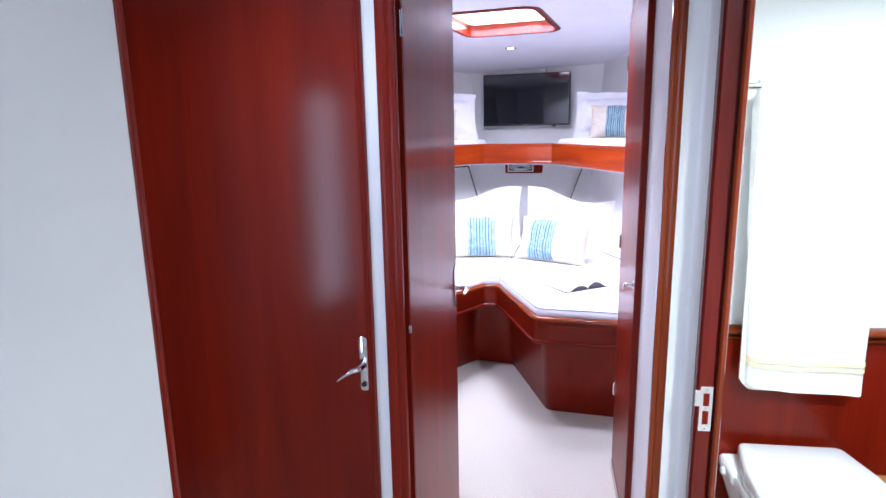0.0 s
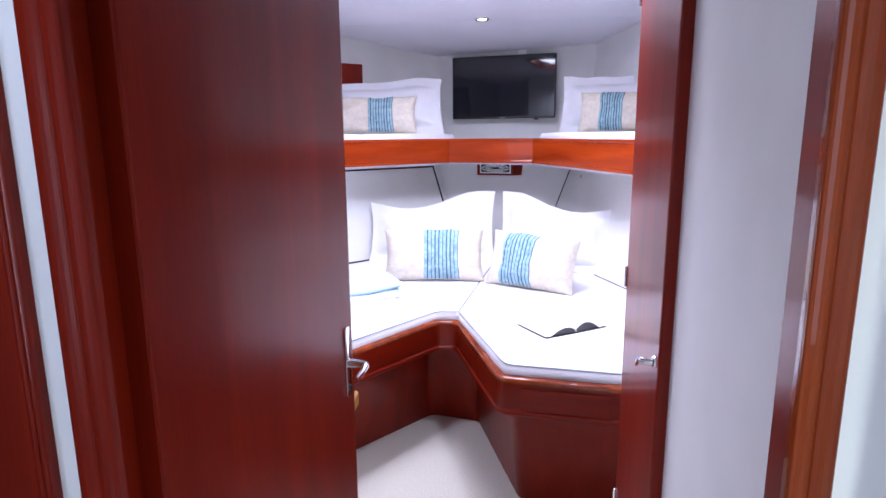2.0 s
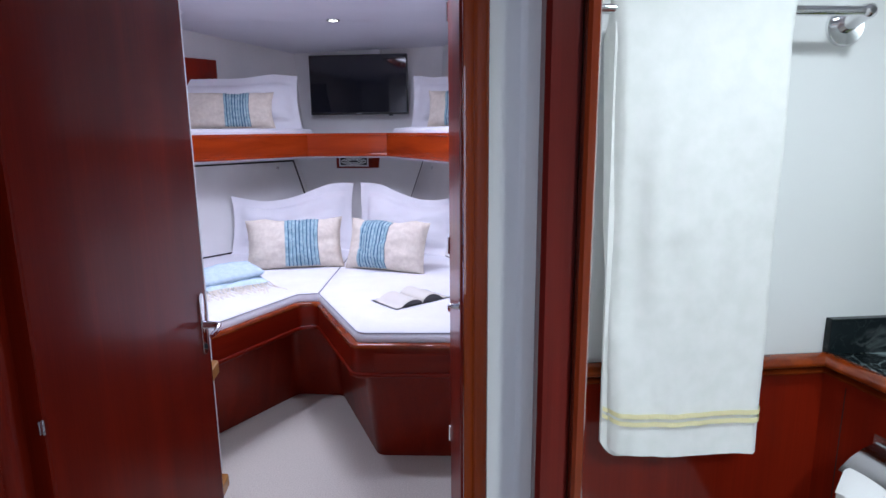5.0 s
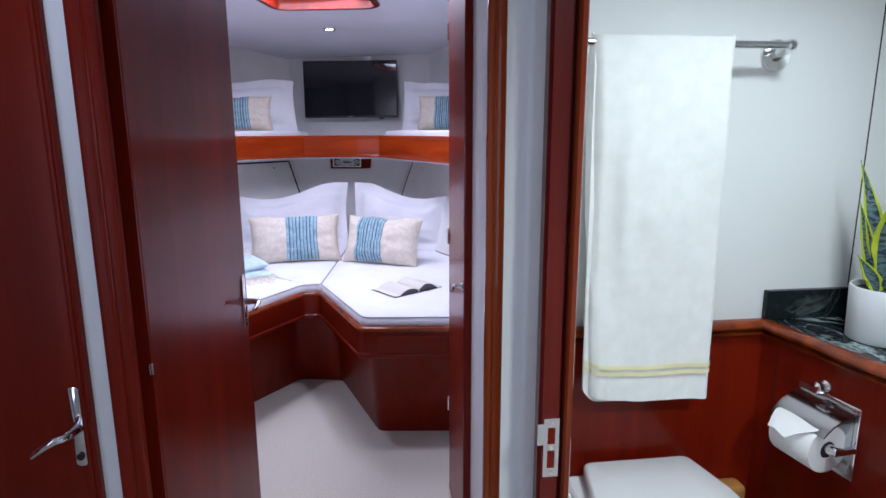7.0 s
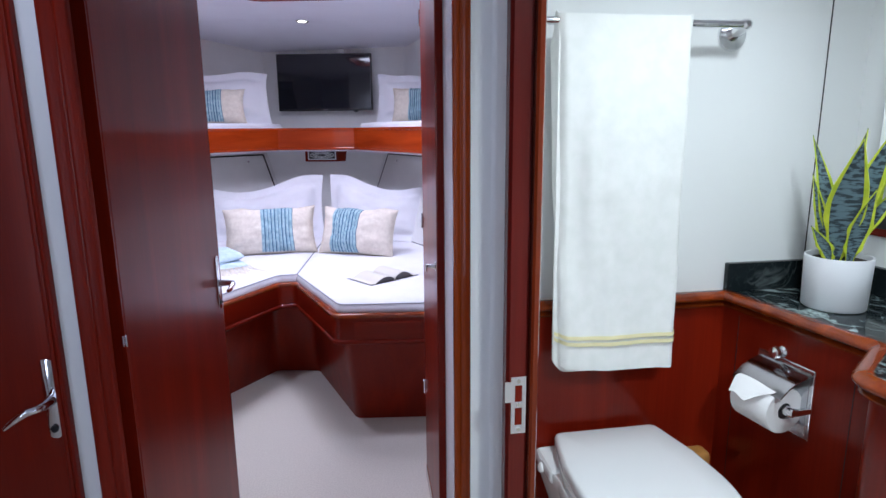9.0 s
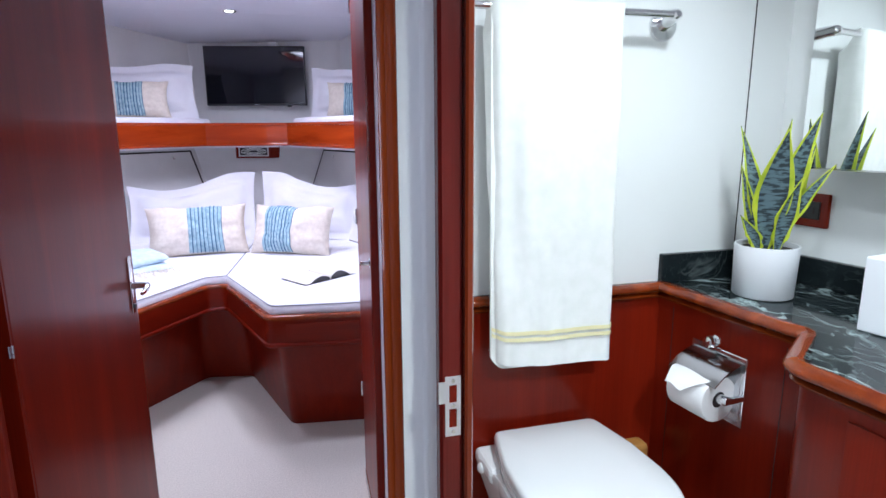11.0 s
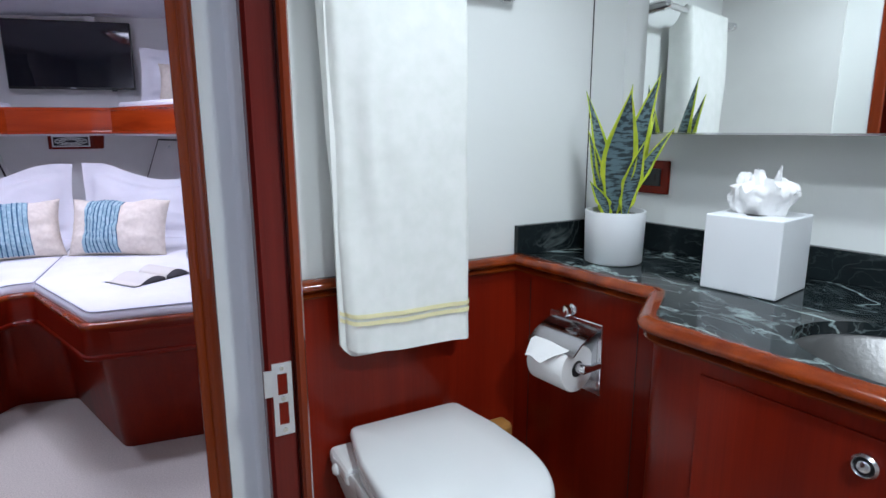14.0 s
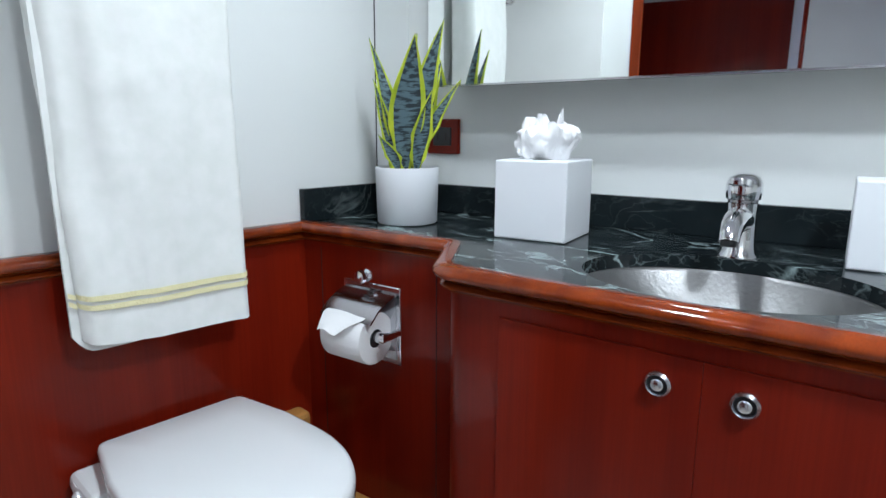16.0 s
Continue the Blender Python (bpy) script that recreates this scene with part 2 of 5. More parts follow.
def leaf_material():
    """Sword leaf: dark cross bands along it, driven by the leaf's own UV (u across, v along)."""
    m = material("snake_plant_leaf", (0.05, 0.10, 0.09), 0.4)
    t = m.node_tree
    n, l, b = t.nodes, t.links, t.nodes["Principled BSDF"]
    uv, mp, nz, rp = n.new("ShaderNodeUVMap"), n.new("ShaderNodeMapping"), n.new("ShaderNodeTexNoise"), n.new("ShaderNodeValToRGB")
    mp.inputs["Scale"].default_value = (1.5, 34, 1)
    nz.inputs["Scale"].default_value, nz.inputs["Detail"].default_value = 1.0, 3
    e = rp.color_ramp.elements
    e[0].position, e[0].color = 0.44, (0.020, 0.035, 0.045, 1)
    e[1].position, e[1].color = 0.54, (0.12, 0.19, 0.22, 1)
    l.new(uv.outputs[0], mp.inputs[0]), l.new(mp.outputs[0], nz.inputs[0]), l.new(nz.outputs[0], rp.inputs[0]), l.new(rp.outputs[0], b.inputs["Base Color"])
    return m


LEAF = leaf_material()
LEAF_EDGE = material("yellow_leaf_margin", (0.42, 0.52, 0.03), 0.4)
ramp_noise(LEAF_EDGE, (0.38, 0.50, 0.02), (0.60, 0.66, 0.05), 30)


# ---- mesh helpers ----
def finish(bm, smooth=False, sharp=40):
    bmesh.ops.recalc_face_normals(bm, faces=bm.faces)
    if smooth:
        for f in bm.faces:
            f.smooth = True
        for e in bm.edges:
            if len(e.link_faces) == 2 and e.calc_face_angle(0) > radians(sharp):
                e.smooth = False
    return bm


def mesh_object(name, bm, mat, smooth=False, sharp=40):
    finish(bm, smooth, sharp)
    me = bpy.data.meshes.new(name)
    bm.to_mesh(me)
    bm.free()
    me.materials.append(mat)
    return new(name, me)


def part(name, bm, mat, parent, label="", smooth=False, sharp=40):
    ob = mesh_object(name, bm, mat, smooth, sharp)
    ob.parent = parent
    if label:
        ob["label"] = label
    return ob


def thing(name, m, label, category, group="", kind=""):
    ob = new(name)
    ob.empty_display_size = 0.05
    ob.matrix_world = m
    return tagged(ob, label, category, group, kind)


def solid(name, bm, mat, label, category="", m=None, kind="structure", smooth=False, group=""):
    ob = mesh_object(name, bm, mat, smooth)
    if m is not None:
        ob.matrix_world = m
    return tagged(ob, label, category, group, kind)


def join(*bms):
    out = bms[0]
    for b in bms[1:]:
        me = bpy.data.meshes.new("tmp")
        b.to_mesh(me)
        b.free()
        out.from_mesh(me)
        bpy.data.meshes.remove(me)
    return out


def moved(bm, m):
    bmesh.ops.transform(bm, matrix=m, verts=bm.verts)
    return bm


def bevelled(bm, r, seg=2):
    if r > 0:
        bmesh.ops.bevel(bm, geom=bm.edges[:], offset=r, segments=seg, affect='EDGES', profile=0.5, clamp_overlap=True)
    return bm


def box(x0, y0, z0, x1, y1, z1, r=0.0, seg=2):
    bm = bmesh.new()
    bmesh.ops.create_cube(bm, size=1)
    bmesh.ops.transform(bm, matrix=Matrix.LocRotScale(((x0 + x1) / 2, (y0 + y1) / 2, (z0 + z1) / 2), None, (x1 - x0, y1 - y0, z1 - z0)), verts=bm.verts)
    return bevelled(bm, r, seg)


def prism(poly, z0, z1, r=0.0, top=None, seg=2):
    """An upright prism over a polygon; top: another polygon for the upper end."""
    bm = bmesh.new()
    a = [bm.verts.new((x, y, z0)) for x, y in poly]
    b = [bm.verts.new((x, y, z1)) for x, y in (top or poly)]
    n = len(a)
    bm.faces.new(a[::-1]), bm.faces.new(b)
    for i in range(n):
        bm.faces.new((a[i], a[(i + 1) % n], b[(i + 1) % n], b[i]))
    bmesh.ops.recalc_face_normals(bm, faces=bm.faces)
    return bevelled(bm, r, seg)


def rounded(poly, radii, seg=6):
    """A polygon whose corners are rounded; radii: one number or one a corner."""
    out, n = [], len(poly)
    for i in range(n):
        r = radii[i] if isinstance(radii, (list, tuple)) else radii
        p, a, b = Vector(poly[i]), Vector(poly[i - 1]), Vector(poly[(i + 1) % n])
        if r <= 0:
            out.append(tuple(p))
            continue
        u, v = (a - p).normalized(), (b - p).normalized()
        half = u.angle(v) / 2
        d = min(r / math.tan(half), (a - p).length * 0.49, (b - p).length * 0.49)
        s, e = p + u * d, p + v * d
        for k in range(seg + 1):
            t = k / seg
            out.append(tuple((1 - t) ** 2 * s + 2 * t * (1 - t) * p + t * t * e))
    return out


def lathe(profile, steps=32, sx=1.0, sy=1.0):
    """profile: (radius, z) from bottom to top, turned round z."""
    bm = bmesh.new()
    rings = []
    for r, z in profile:
        if r < 1e-5:
            rings.append([bm.verts.new((0, 0, z))])
        else:
            rings.append([bm.verts.new((sx * r * math.cos(2 * math.pi * k / steps), sy * r * math.sin(2 * math.pi * k / steps), z)) for k in range(steps)])
    for a, b in zip(rings, rings[1:]):
        for k in range(steps):
            k2 = (k + 1) % steps
            f = [a[k % len(a)], a[k2 % len(a)], b[k2 % len(b)], b[k % len(b)]]
            f = list(dict.fromkeys(f))
            if len(f) > 2:
                bm.faces.new(f)
    return bm


def tube(points, radius, seg=10, caps=True):
    """A round bar along points; radius: one number or one a point."""
    bm = bmesh.new()
    pts = [Vector(p) for p in points]
    rings, up = [], None
    for i, p in enumerate(pts):
        d = (pts[min(i + 1, len(pts) - 1)] - pts[max(i - 1, 0)]).normalized()
        if up is None:
            up = d.orthogonal().normalized()
        up = (up - d * up.dot(d)).normalized()
        side = d.cross(up)
        r = radius[i] if isinstance(radius, (list, tuple)) else radius
        rings.append([bm.verts.new(p + r * (math.cos(2 * math.pi * k / seg) * up + math.sin(2 * math.pi * k / seg) * side)) for k in range(seg)])
    for a, b in zip(rings, rings[1:]):
        for k in range(seg):
            bm.faces.new((a[k], a[(k + 1) % seg], b[(k + 1) % seg], b[k]))
    if caps:
        bm.faces.new(rings[0][::-1]), bm.faces.new(rings[-1])
    return bm


def sweep(path, profile, closed=False):
    """Sweeps a closed profile of (outward, z) along a level path; outward is to the path's right."""
    bm = bmesh.new()
    pts = [Vector(p) for p in path]
    n, rings = len(pts), []
    for i, p in enumerate(pts):
        if closed or 0 < i < n - 1:
            d0, d1 = (p - pts[i - 1]).normalized(), (pts[(i + 1) % n] - p).normalized()
        elif i == 0:
            d0 = d1 = (pts[1] - p).normalized()
        else:
            d0 = d1 = (p - pts[i - 1]).normalized()
        n0, n1 = Vector((d0.y, -d0.x)), Vector((d1.y, -d1.x))
        m = (n0 + n1).normalized()
        m = m / max(0.4, m.dot(n0))
        rings.append([bm.verts.new((p.x + m.x * o, p.y + m.y * o, z)) for o, z in profile])
    k = len(profile)
    pairs = list(zip(rings, rings[1:])) + ([(rings[-1], rings[0])] if closed else [])
    for a, b in pairs:
        for j in range(k):
            bm.faces.new((a[j], a[(j + 1) % k], b[(j + 1) % k], b[j]))
    if not closed:
        bm.faces.new(rings[0]), bm.faces.new(rings[-1][::-1])
    return bm


def sheet(fn, nu, nv, thick=0.0, uv=False):
    """A surface fn(u, v), u and v from 0 to 1; thick: gives it a back, along the normal."""
    bm = bmesh.new()
    lay = bm.loops.layers.uv.new("UVMap") if uv else None
    g = [[bm.verts.new(fn(i / nu, j / nv)) for j in range(nv + 1)] for i in range(nu + 1)]
    for i in range(nu):
        for j in range(nv):
            f = bm.faces.new((g[i][j], g[i + 1][j], g[i + 1][j + 1], g[i][j + 1]))
            if lay:
                for lp, (a, b) in zip(f.loops, ((i, j), (i + 1, j), (i + 1, j + 1), (i, j + 1))):
                    lp[lay].uv = (a / nu, b / nv)
    if thick:
        bm.normal_update()
        back = [[bm.verts.new(v.co + v.normal * thick) for v in row] for row in g]
        for i in range(nu):
            for j in range(nv):
                f = bm.faces.new((back[i][j + 1], back[i + 1][j + 1], back[i + 1][j], back[i][j]))
                if lay:
                    for lp, (a, b) in zip(f.loops, ((i, j + 1), (i + 1, j + 1), (i + 1, j), (i, j))):
                        lp[lay].uv = (a / nu, b / nv)
        rim = [(i, 0) for i in range(nu)] + [(nu, j) for j in range(nv)] + [(i, nv) for i in range(nu, 0, -1)] + [(0, j) for j in range(nv, 0, -1)]
        for (i, j), (p, q) in zip(rim, rim[1:] + rim[:1]):
            bm.faces.new((g[i][j], back[i][j], back[p][q], g[p][q]))
    return bm


def arc_path(points, r, seg=6):
    return rounded(points, [0] + [r] * (len(points) - 2) + [0], seg)


# ---- structure: hall, passage, washroom ----
BULK = pose(0, 1.305, 0, 0, 0, -8)      # the cabin bulkhead: x along its hall side, y into the cabin
TOP = 1.98
DOOR_TOP = 1.90


def wall_run(x0, x1, y0, y1, z0, z1):
    return box(x0, y0, z0, x1, y1, z1)


solid("floor", prism([(-2.2, -1.8), (2.2, -1.8), (2.2, 5.6), (-2.2, 5.6)], -0.06, 0.0), CARPET, "cream cut-pile carpet over the whole sole", "floor")

for where, runs in (("port", [(-1.66, -1.305, 0, TOP), (-1.305, -0.378, DOOR_TOP, TOP)]), ("middle", [(-0.378, -0.335, 0, TOP)]), ("starboard", [(-0.335, 0.306, DOOR_TOP, TOP), (0.306, 0.345, 0, TOP)])):
    bulk = bmesh.new()
    for x0, x1, z0, z1 in runs:
        bulk = join(bulk, wall_run(x0, x1, 0, 0.045, z0, z1))
    solid("wall_bulkhead_" + where, bulk, WALL_WHITE, "white vinyl bulkhead between hall and cabin", "wall", BULK)

# partition between hall or passage and the washroom
part_wall = join(box(0.348, 1.18, 0, 0.386, 1.30, TOP), box(0.348, -1.3, 0, 0.386, 0.44, TOP), box(0.348, 0.44, DOOR_TOP, 0.386, 1.18, TOP))
solid("wall_partition", part_wall, WALL_WHITE, "white vinyl partition of the washroom", "wall")
cove = [(0.300, 1.30), (0.300, 1.2655)] + [(0.331 + 0.015 * math.sin(a), 1.2455 + 0.015 * math.cos(a)) for a in [math.pi / 2 * k / 8 for k in range(9)]] + [(0.346, 1.186), (0.36, 1.186), (0.36, 1.30)]
solid("wall_cove", prism(cove, 0, TOP), WALL_WHITE, "white vinyl inside corner between cabin door and washroom door", "wall", None, "structure", True)
passage = prism([(0.352, 1.285), (0.3755, 1.935), (0.398, 1.935), (0.398, 1.285)], 0, CABIN_Z)
solid("wall_passage", passage, LINER, "plain off-white passage wall beside the locker", "wall")
solid("wall_hall_west", box(-1.68, -1.70, 0, -1.62, 1.56, TOP), WALL_WHITE, "white vinyl hall side wall", "wall")
WEST = pose(-1.62, 1.47, 0, 0, 0, -90)      # x aft along the hall's side wall, y is into it when negative
side_door = thing("hall_side_door", WEST, "closed dark mahogany door in the hall side wall", "door")
part("door_leaf", box(0.03, 0.004, 0.012, 0.90, 0.022, DOOR_TOP, 0.003), MAHOGANY, side_door)
solid("trim_side_door", box(0.0, 0.001, 0, 0.028, 0.03, DOOR_TOP, 0.006), MAHOGANY, "mahogany casing of the side door", "door casing", WEST)
solid("trim_side_opening", join(box(1.11, 0.001, 0, 1.16, 0.028, DOOR_TOP, 0.006)), MAHOGANY, "mahogany casing further aft", "door casing", WEST)
solid("trim_side_amber", box(1.27, 0.001, 0, 1.37, 0.03, DOOR_TOP, 0.006), TRIM_WOOD, "amber casing further aft", "door casing", WEST)
solid("wall_hall_port", box(-0.478, -1.349, 0, -0.434, 0.606, TOP), WALL_WHITE, "white vinyl corridor wall ending beside the hall door", "wall")
solid("trim_corridor_end", box(-0.481, 0.6065, 0, -0.431, 0.620, TOP - 0.001, 0.004), MAHOGANY, "mahogany end post of the corridor wall", "trim")
# out of view; the opening is assumed, to frame the aft fill lamp
solid("wall_hall_south", join(box(-1.68, -1.4, 0, -0.45, -1.35, TOP), box(0.32, -1.4, 0, 1.85, -1.35, TOP), box(-0.45, -1.4, 1.92, 0.32, -1.35, TOP), box(-1.68, -1.75, 0, 1.85, -1.70, TOP)), WALL_WHITE, "unseen white vinyl wall aft, with an assumed opening", "wall")
solid("ceiling_hall", box(-1.7, -1.76, TOP, 1.9, 1.33, TOP + 0.05), CEILING, "white ceiling panel of hall and washroom", "ceiling")
solid("ceiling_washroom", box(0.36, 1.33, TOP, 1.9, 1.70, TOP + 0.05), CEILING, "white ceiling panel over the basin", "ceiling")

solid("wall_towel", box(0.386, 1.655, 0, 1.50, 1.695, TOP), GELCOAT, "glossy white washroom wall behind the towel", "wall")
VAN = pose(1.42, 1.5, 0, 0, 0, 9)       # the hull side wall of the washroom: y along it, x outboard
solid("wall_basin", box(0.0, -3.0, 0, 0.04, 0.2, TOP), GELCOAT, "glossy white washroom wall behind the basin", "wall", VAN)
solid("seam", box(1.281, 1.6535, 0.98, 1.2835, 1.656, TOP), DARK_GAP, "thin dark joint between two wall panels", "trim")


# ---- moulded casings ----
def casing_poly(w, d=0.013):
    """Cross-section of a moulded casing: x across, y towards the viewer is negative."""
    pts = [(0, 0), (0, -d * 0.55), (w * 0.04, -d * 0.75)]
    for c, rr in ((0.30, 0.26), (0.78, 0.20)):
        for k in range(7):
            a = math.pi * (1 - k / 6)
            pts.append((w * (c + rr * math.cos(a)), -d * 0.80 - d * 0.18 * math.sin(a)))
    return pts + [(w, -d * 0.55), (w, 0)]


def casing(x0, x1, flip=False, z1=DOOR_TOP):
    w = abs(x1 - x0)
    poly = casing_poly(w)
    poly = [(x1 - x, y) for x, y in poly] if flip else [(x0 + x, y) for x, y in poly]
    return prism(poly, 0, z1)


solid("trim_cabin_left", casing(-0.340, -0.292), MAHOGANY, "varnished moulded cabin door casing", "door casing", BULK)
solid("trim_cabin_right", casing(0.281, 0.310, True), TRIM_WOOD, "varnished moulded cabin door casing", "door casing", BULK)
solid("trim_cabin_top", box(-0.340, -0.02, DOOR_TOP, 0.310, 0.0, DOOR_TOP + 0.035, 0.004), TRIM_WOOD, "varnished head casing over the cabin door", "door casing", BULK)
solid("trim_lining_left", box(-0.3345, 0.003, 0, -0.324, 0.06, DOOR_TOP), MAHOGANY, "mahogany door lining on the hinge side", "door lining", BULK)
solid("trim_lining_right", box(0.285, 0.003, 0, 0.309, 0.05, DOOR_TOP), MAHOGANY, "mahogany door lining on the lock side", "door lining", BULK)
solid("trim_store_right", casing(-0.392, -0.374), MAHOGANY, "narrow mahogany casing of the closed hall door", "door casing", BULK)
solid("trim_store_left", casing(-1.332, -1.292), MAHOGANY, "narrow mahogany casing of the closed hall door", "door casing", BULK)

# washroom doorway: jamb with rebate, casing on the washroom side
jamb_poly = [(0.345, 1.19), (0.345, 1.172), (0.349, 1.165), (0.374, 1.165), (0.376, 1.176), (0.3815, 1.176), (0.3815, 1.19)]
stop_poly = [(0.382, 1.19), (0.382, 1.162), (0.385, 1.158), (0.392, 1.158), (0.395, 1.163), (0.395, 1.19)]
solid("trim_stop_north", prism(stop_poly, 0, DOOR_TOP), STOP_WOOD, "russet stop bead of the washroom door frame", "door stop")
solid("trim_stop_south", prism([(x, 1.61 - y) for x, y in stop_poly], 0, DOOR_TOP), STOP_WOOD, "russet stop bead of the washroom door frame", "door stop")
solid("door_jamb_north", prism(jamb_poly, 0, DOOR_TOP), JAMB_WOOD, "reddish varnished washroom door jamb with rebate", "door jamb")
solid("door_jamb_south", prism([(x, 1.61 - y) for x, y in jamb_poly], 0, DOOR_TOP), JAMB_WOOD, "reddish varnished washroom door jamb with rebate", "door jamb")
solid("trim_washroom_top", box(0.345, 0.44, DOOR_TOP - 0.02, 0.395, 1.17, DOOR_TOP, 0.003), JAMB_WOOD, "reddish varnished head of the washroom door frame", "door jamb")


# ---- doors ----
def lever(parent, m, mirror=1, name="door_handle", plate=True, droop=1.0):
    """Chrome lever on a long plate. Local: x across the door, y out of the door's face (negative is out), z up."""
    if not plate:
        h = part(name, moved(lathe([(0, 0), (0.016, 0), (0.015, 0.005), (0.010, 0.008), (0, 0.008)], 20), m @ pose(0, 0, 0, 90)), CHROME, parent, "small chrome lever on a round rose", True)
    else:
        h = part(name, moved(prism(rounded([(-0.011, -0.07), (0.011, -0.07), (0.011, 0.075), (-0.011, 0.075)], 0.0105), 0, 0.004, 0.001), m @ pose(0, 0, 0, 90)), CHROME, parent, "chrome lever handle on an oval-ended plate", True)
    bar = [(0, 0, 0), (0, -0.028, 0), (0.004 * mirror, -0.040, 0.001), (0.013 * mirror, -0.044, -0.001), (0.028 * mirror, -0.045, -0.010), (0.044 * mirror, -0.044, -0.021), (0.056 * mirror, -0.042, -0.031)]
    bar = [(x, y, z * droop) for x, y, z in bar]
    part("lever", moved(tube(bar, [0.010, 0.0075, 0.0075, 0.007, 0.0065, 0.006, 0.0045], 12), m), CHROME, h, "", True)
    if not plate:
        return h
    part("keyhole", moved(lathe([(0, 0), (0.0065, 0), (0.0065, 0.003), (0.0045, 0.003), (0.0045, 0.0015), (0, 0.0015)], 16), m @ pose(0, -0.004, -0.052, 90)), BLACK, h, "", True)
    return h


store = thing("store_door", BULK @ pose(-1.02, 0, 0), "closed glossy mahogany hall door with chrome lever", "door")
part("door_leaf", box(-0.268, 0.004, 0.012, 0.626, 0.04, DOOR_TOP - 0.004, 0.003), MAHOGANY, store)
lever(store, pose(0.612, 0.004, 0.868), -1)

LEAF_ANG = 85.0
cabin_door = thing("cabin_door", pose(-0.287, 1.398, 0, 0, 0, LEAF_ANG), "open glossy mahogany cabin door with amber lipped edge", "door")
# local: x along the leaf from the hinge, -y is the face towards the doorway
part("door_leaf", box(0.004, 0.0, 0.012, 0.571, 0.036, DOOR_TOP - 0.004, 0.003), MAHOGANY, cabin_door)
part("lipping", box(0.0, 0.001, 0.012, 0.0045, 0.035, DOOR_TOP - 0.004), MAHOGANY, cabin_door, "mahogany lipping on the hinge edge")
part("lipping", box(0.5705, 0.001, 0.012, 0.575, 0.035, DOOR_TOP - 0.004), TRIM_WOOD, cabin_door, "amber hardwood lipping on the lock edge")
lever(cabin_door, pose(0.540, 0.0, 0.918), -1, droop=0.25)
lever(cabin_door, pose(0.540, 0.036, 0.918, 0, 0, 180), 1, droop=0.25)
for hz, hl in ((0.25, 0.010), (0.955, 0.010), (1.69, 0.030)):
    hinge = part("hinge", moved(lathe([(0, -hl), (0.0018, -hl), (0.0018, hl), (0.0012, hl + 0.0015), (0, hl + 0.002)], 12), pose(-0.004, -0.002, hz)), STEEL, cabin_door, "chrome butt hinge", True)
    part("hinge_leaf", box(-0.007, 0.001, hz - hl, -0.001, 0.004, hz + hl, 0.001), STEEL, hinge)

# locker door in the passage wall
LOCK = pose(0.3755, 1.935, 0, 0, 0, 88)
solid("wall_locker", join(box(-0.02, -0.03, 0, 0.46, -0.006, 0.05), box(-0.02, -0.03, 1.93, 0.46, -0.006, CABIN_Z), box(0.445, -0.03, 0, 0.46, 0.009, CABIN_Z), box(0.445, -0.62, 0, 0.46, -0.03, CABIN_Z)), LINER, "off-white locker surround", "wall", LOCK)
locker = thing("locker_door", LOCK, "closed tall glossy mahogany locker door with arched top", "door")
leaf_poly = [(0.012, 0.055), (0.442, 0.055), (0.442, 1.80)] + [(0.227 + 0.215 * math.cos(a), 1.80 + 0.105 * math.sin(a)) for a in [math.pi * k / 12 for k in range(1, 12)]] + [(0.012, 1.80)]
part("door_leaf", moved(prism(leaf_poly, 0, 0.022, 0.003), pose(0, -0.006, 0, 90) @ pose(0, 0, -0.022)), MAHOGANY, locker)
part("casing", join(box(-0.012, -0.008, 0, 0.010, 0.022, 1.93, 0.004)), MAHOGANY, locker, "mahogany edge casing")
part("plinth", box(-0.01, 0.0, 0, 0.443, 0.018, 0.052, 0.004), TRIM_WOOD, locker, "amber skirting under the door")
lever(locker, pose(0.050, 0.016, 0.925, 0, 0, 180) @ Matrix.Diagonal((0.8, 0.6, 0.8, 1)), -1, plate=False)
for hz in (0.37, 1.0, 1.68):
    part("hinge", moved(lathe([(0, -0.026), (0.004, -0.026), (0.004, 0.026), (0, 0.028)], 12), pose(0.444, 0.018, hz)), CHROME, locker, "chrome hinge", True)

# strike plate on the washroom jamb
strike = thing("strike_plate", pose(0.364, 1.1655, 0.886), "bright steel strike plate with two slots", "strike plate")
plate = bmesh.new()
for a in ((-0.012, -0.048, -0.006, 0.048), (0.006, -0.048, 0.012, 0.048), (-0.006, -0.048, 0.006, -0.034), (-0.006, -0.004, 0.006, 0.006), (-0.006, 0.034, 0.006, 0.048)):
    plate = join(plate, box(a[0], -0.002, a[1], a[2], 0.0, a[3]))
plate = join(plate, box(-0.022, -0.0022, 0.006, -0.012, -0.0002, 0.040))
part("plate", plate, PLATE, strike)
part("slot", box(-0.006, -0.0006, -0.034, 0.006, -0.0001, -0.004), MAHOGANY, strike, "dark mortise slot")
part("slot", box(-0.006, -0.0006, 0.006, 0.006, -0.0001, 0.034), MAHOGANY, strike, "dark mortise slot")
for sz in (-0.041, 0.001, 0.041):
    part("screw", moved(lathe([(0, 0), (0.0034, 0), (0.0028, 0.0012), (0, 0.0012)], 12), pose(0, -0.002, sz, 90)), CHROME, strike, "", True)


# ---- forward cabin shell ----
PORT, STAR = Vector((-0.70, -0.71)).normalized(), Vector((0.37, -0.93)).normalized()
N_P, N_S = Vector((PORT.y, -PORT.x)), Vector((-STAR.y, STAR.x))     # outboard normals
SH_P, SH_S = Vector((-0.337, 4.587)), Vector((0.200, 4.473))        # ends of the middle fascia


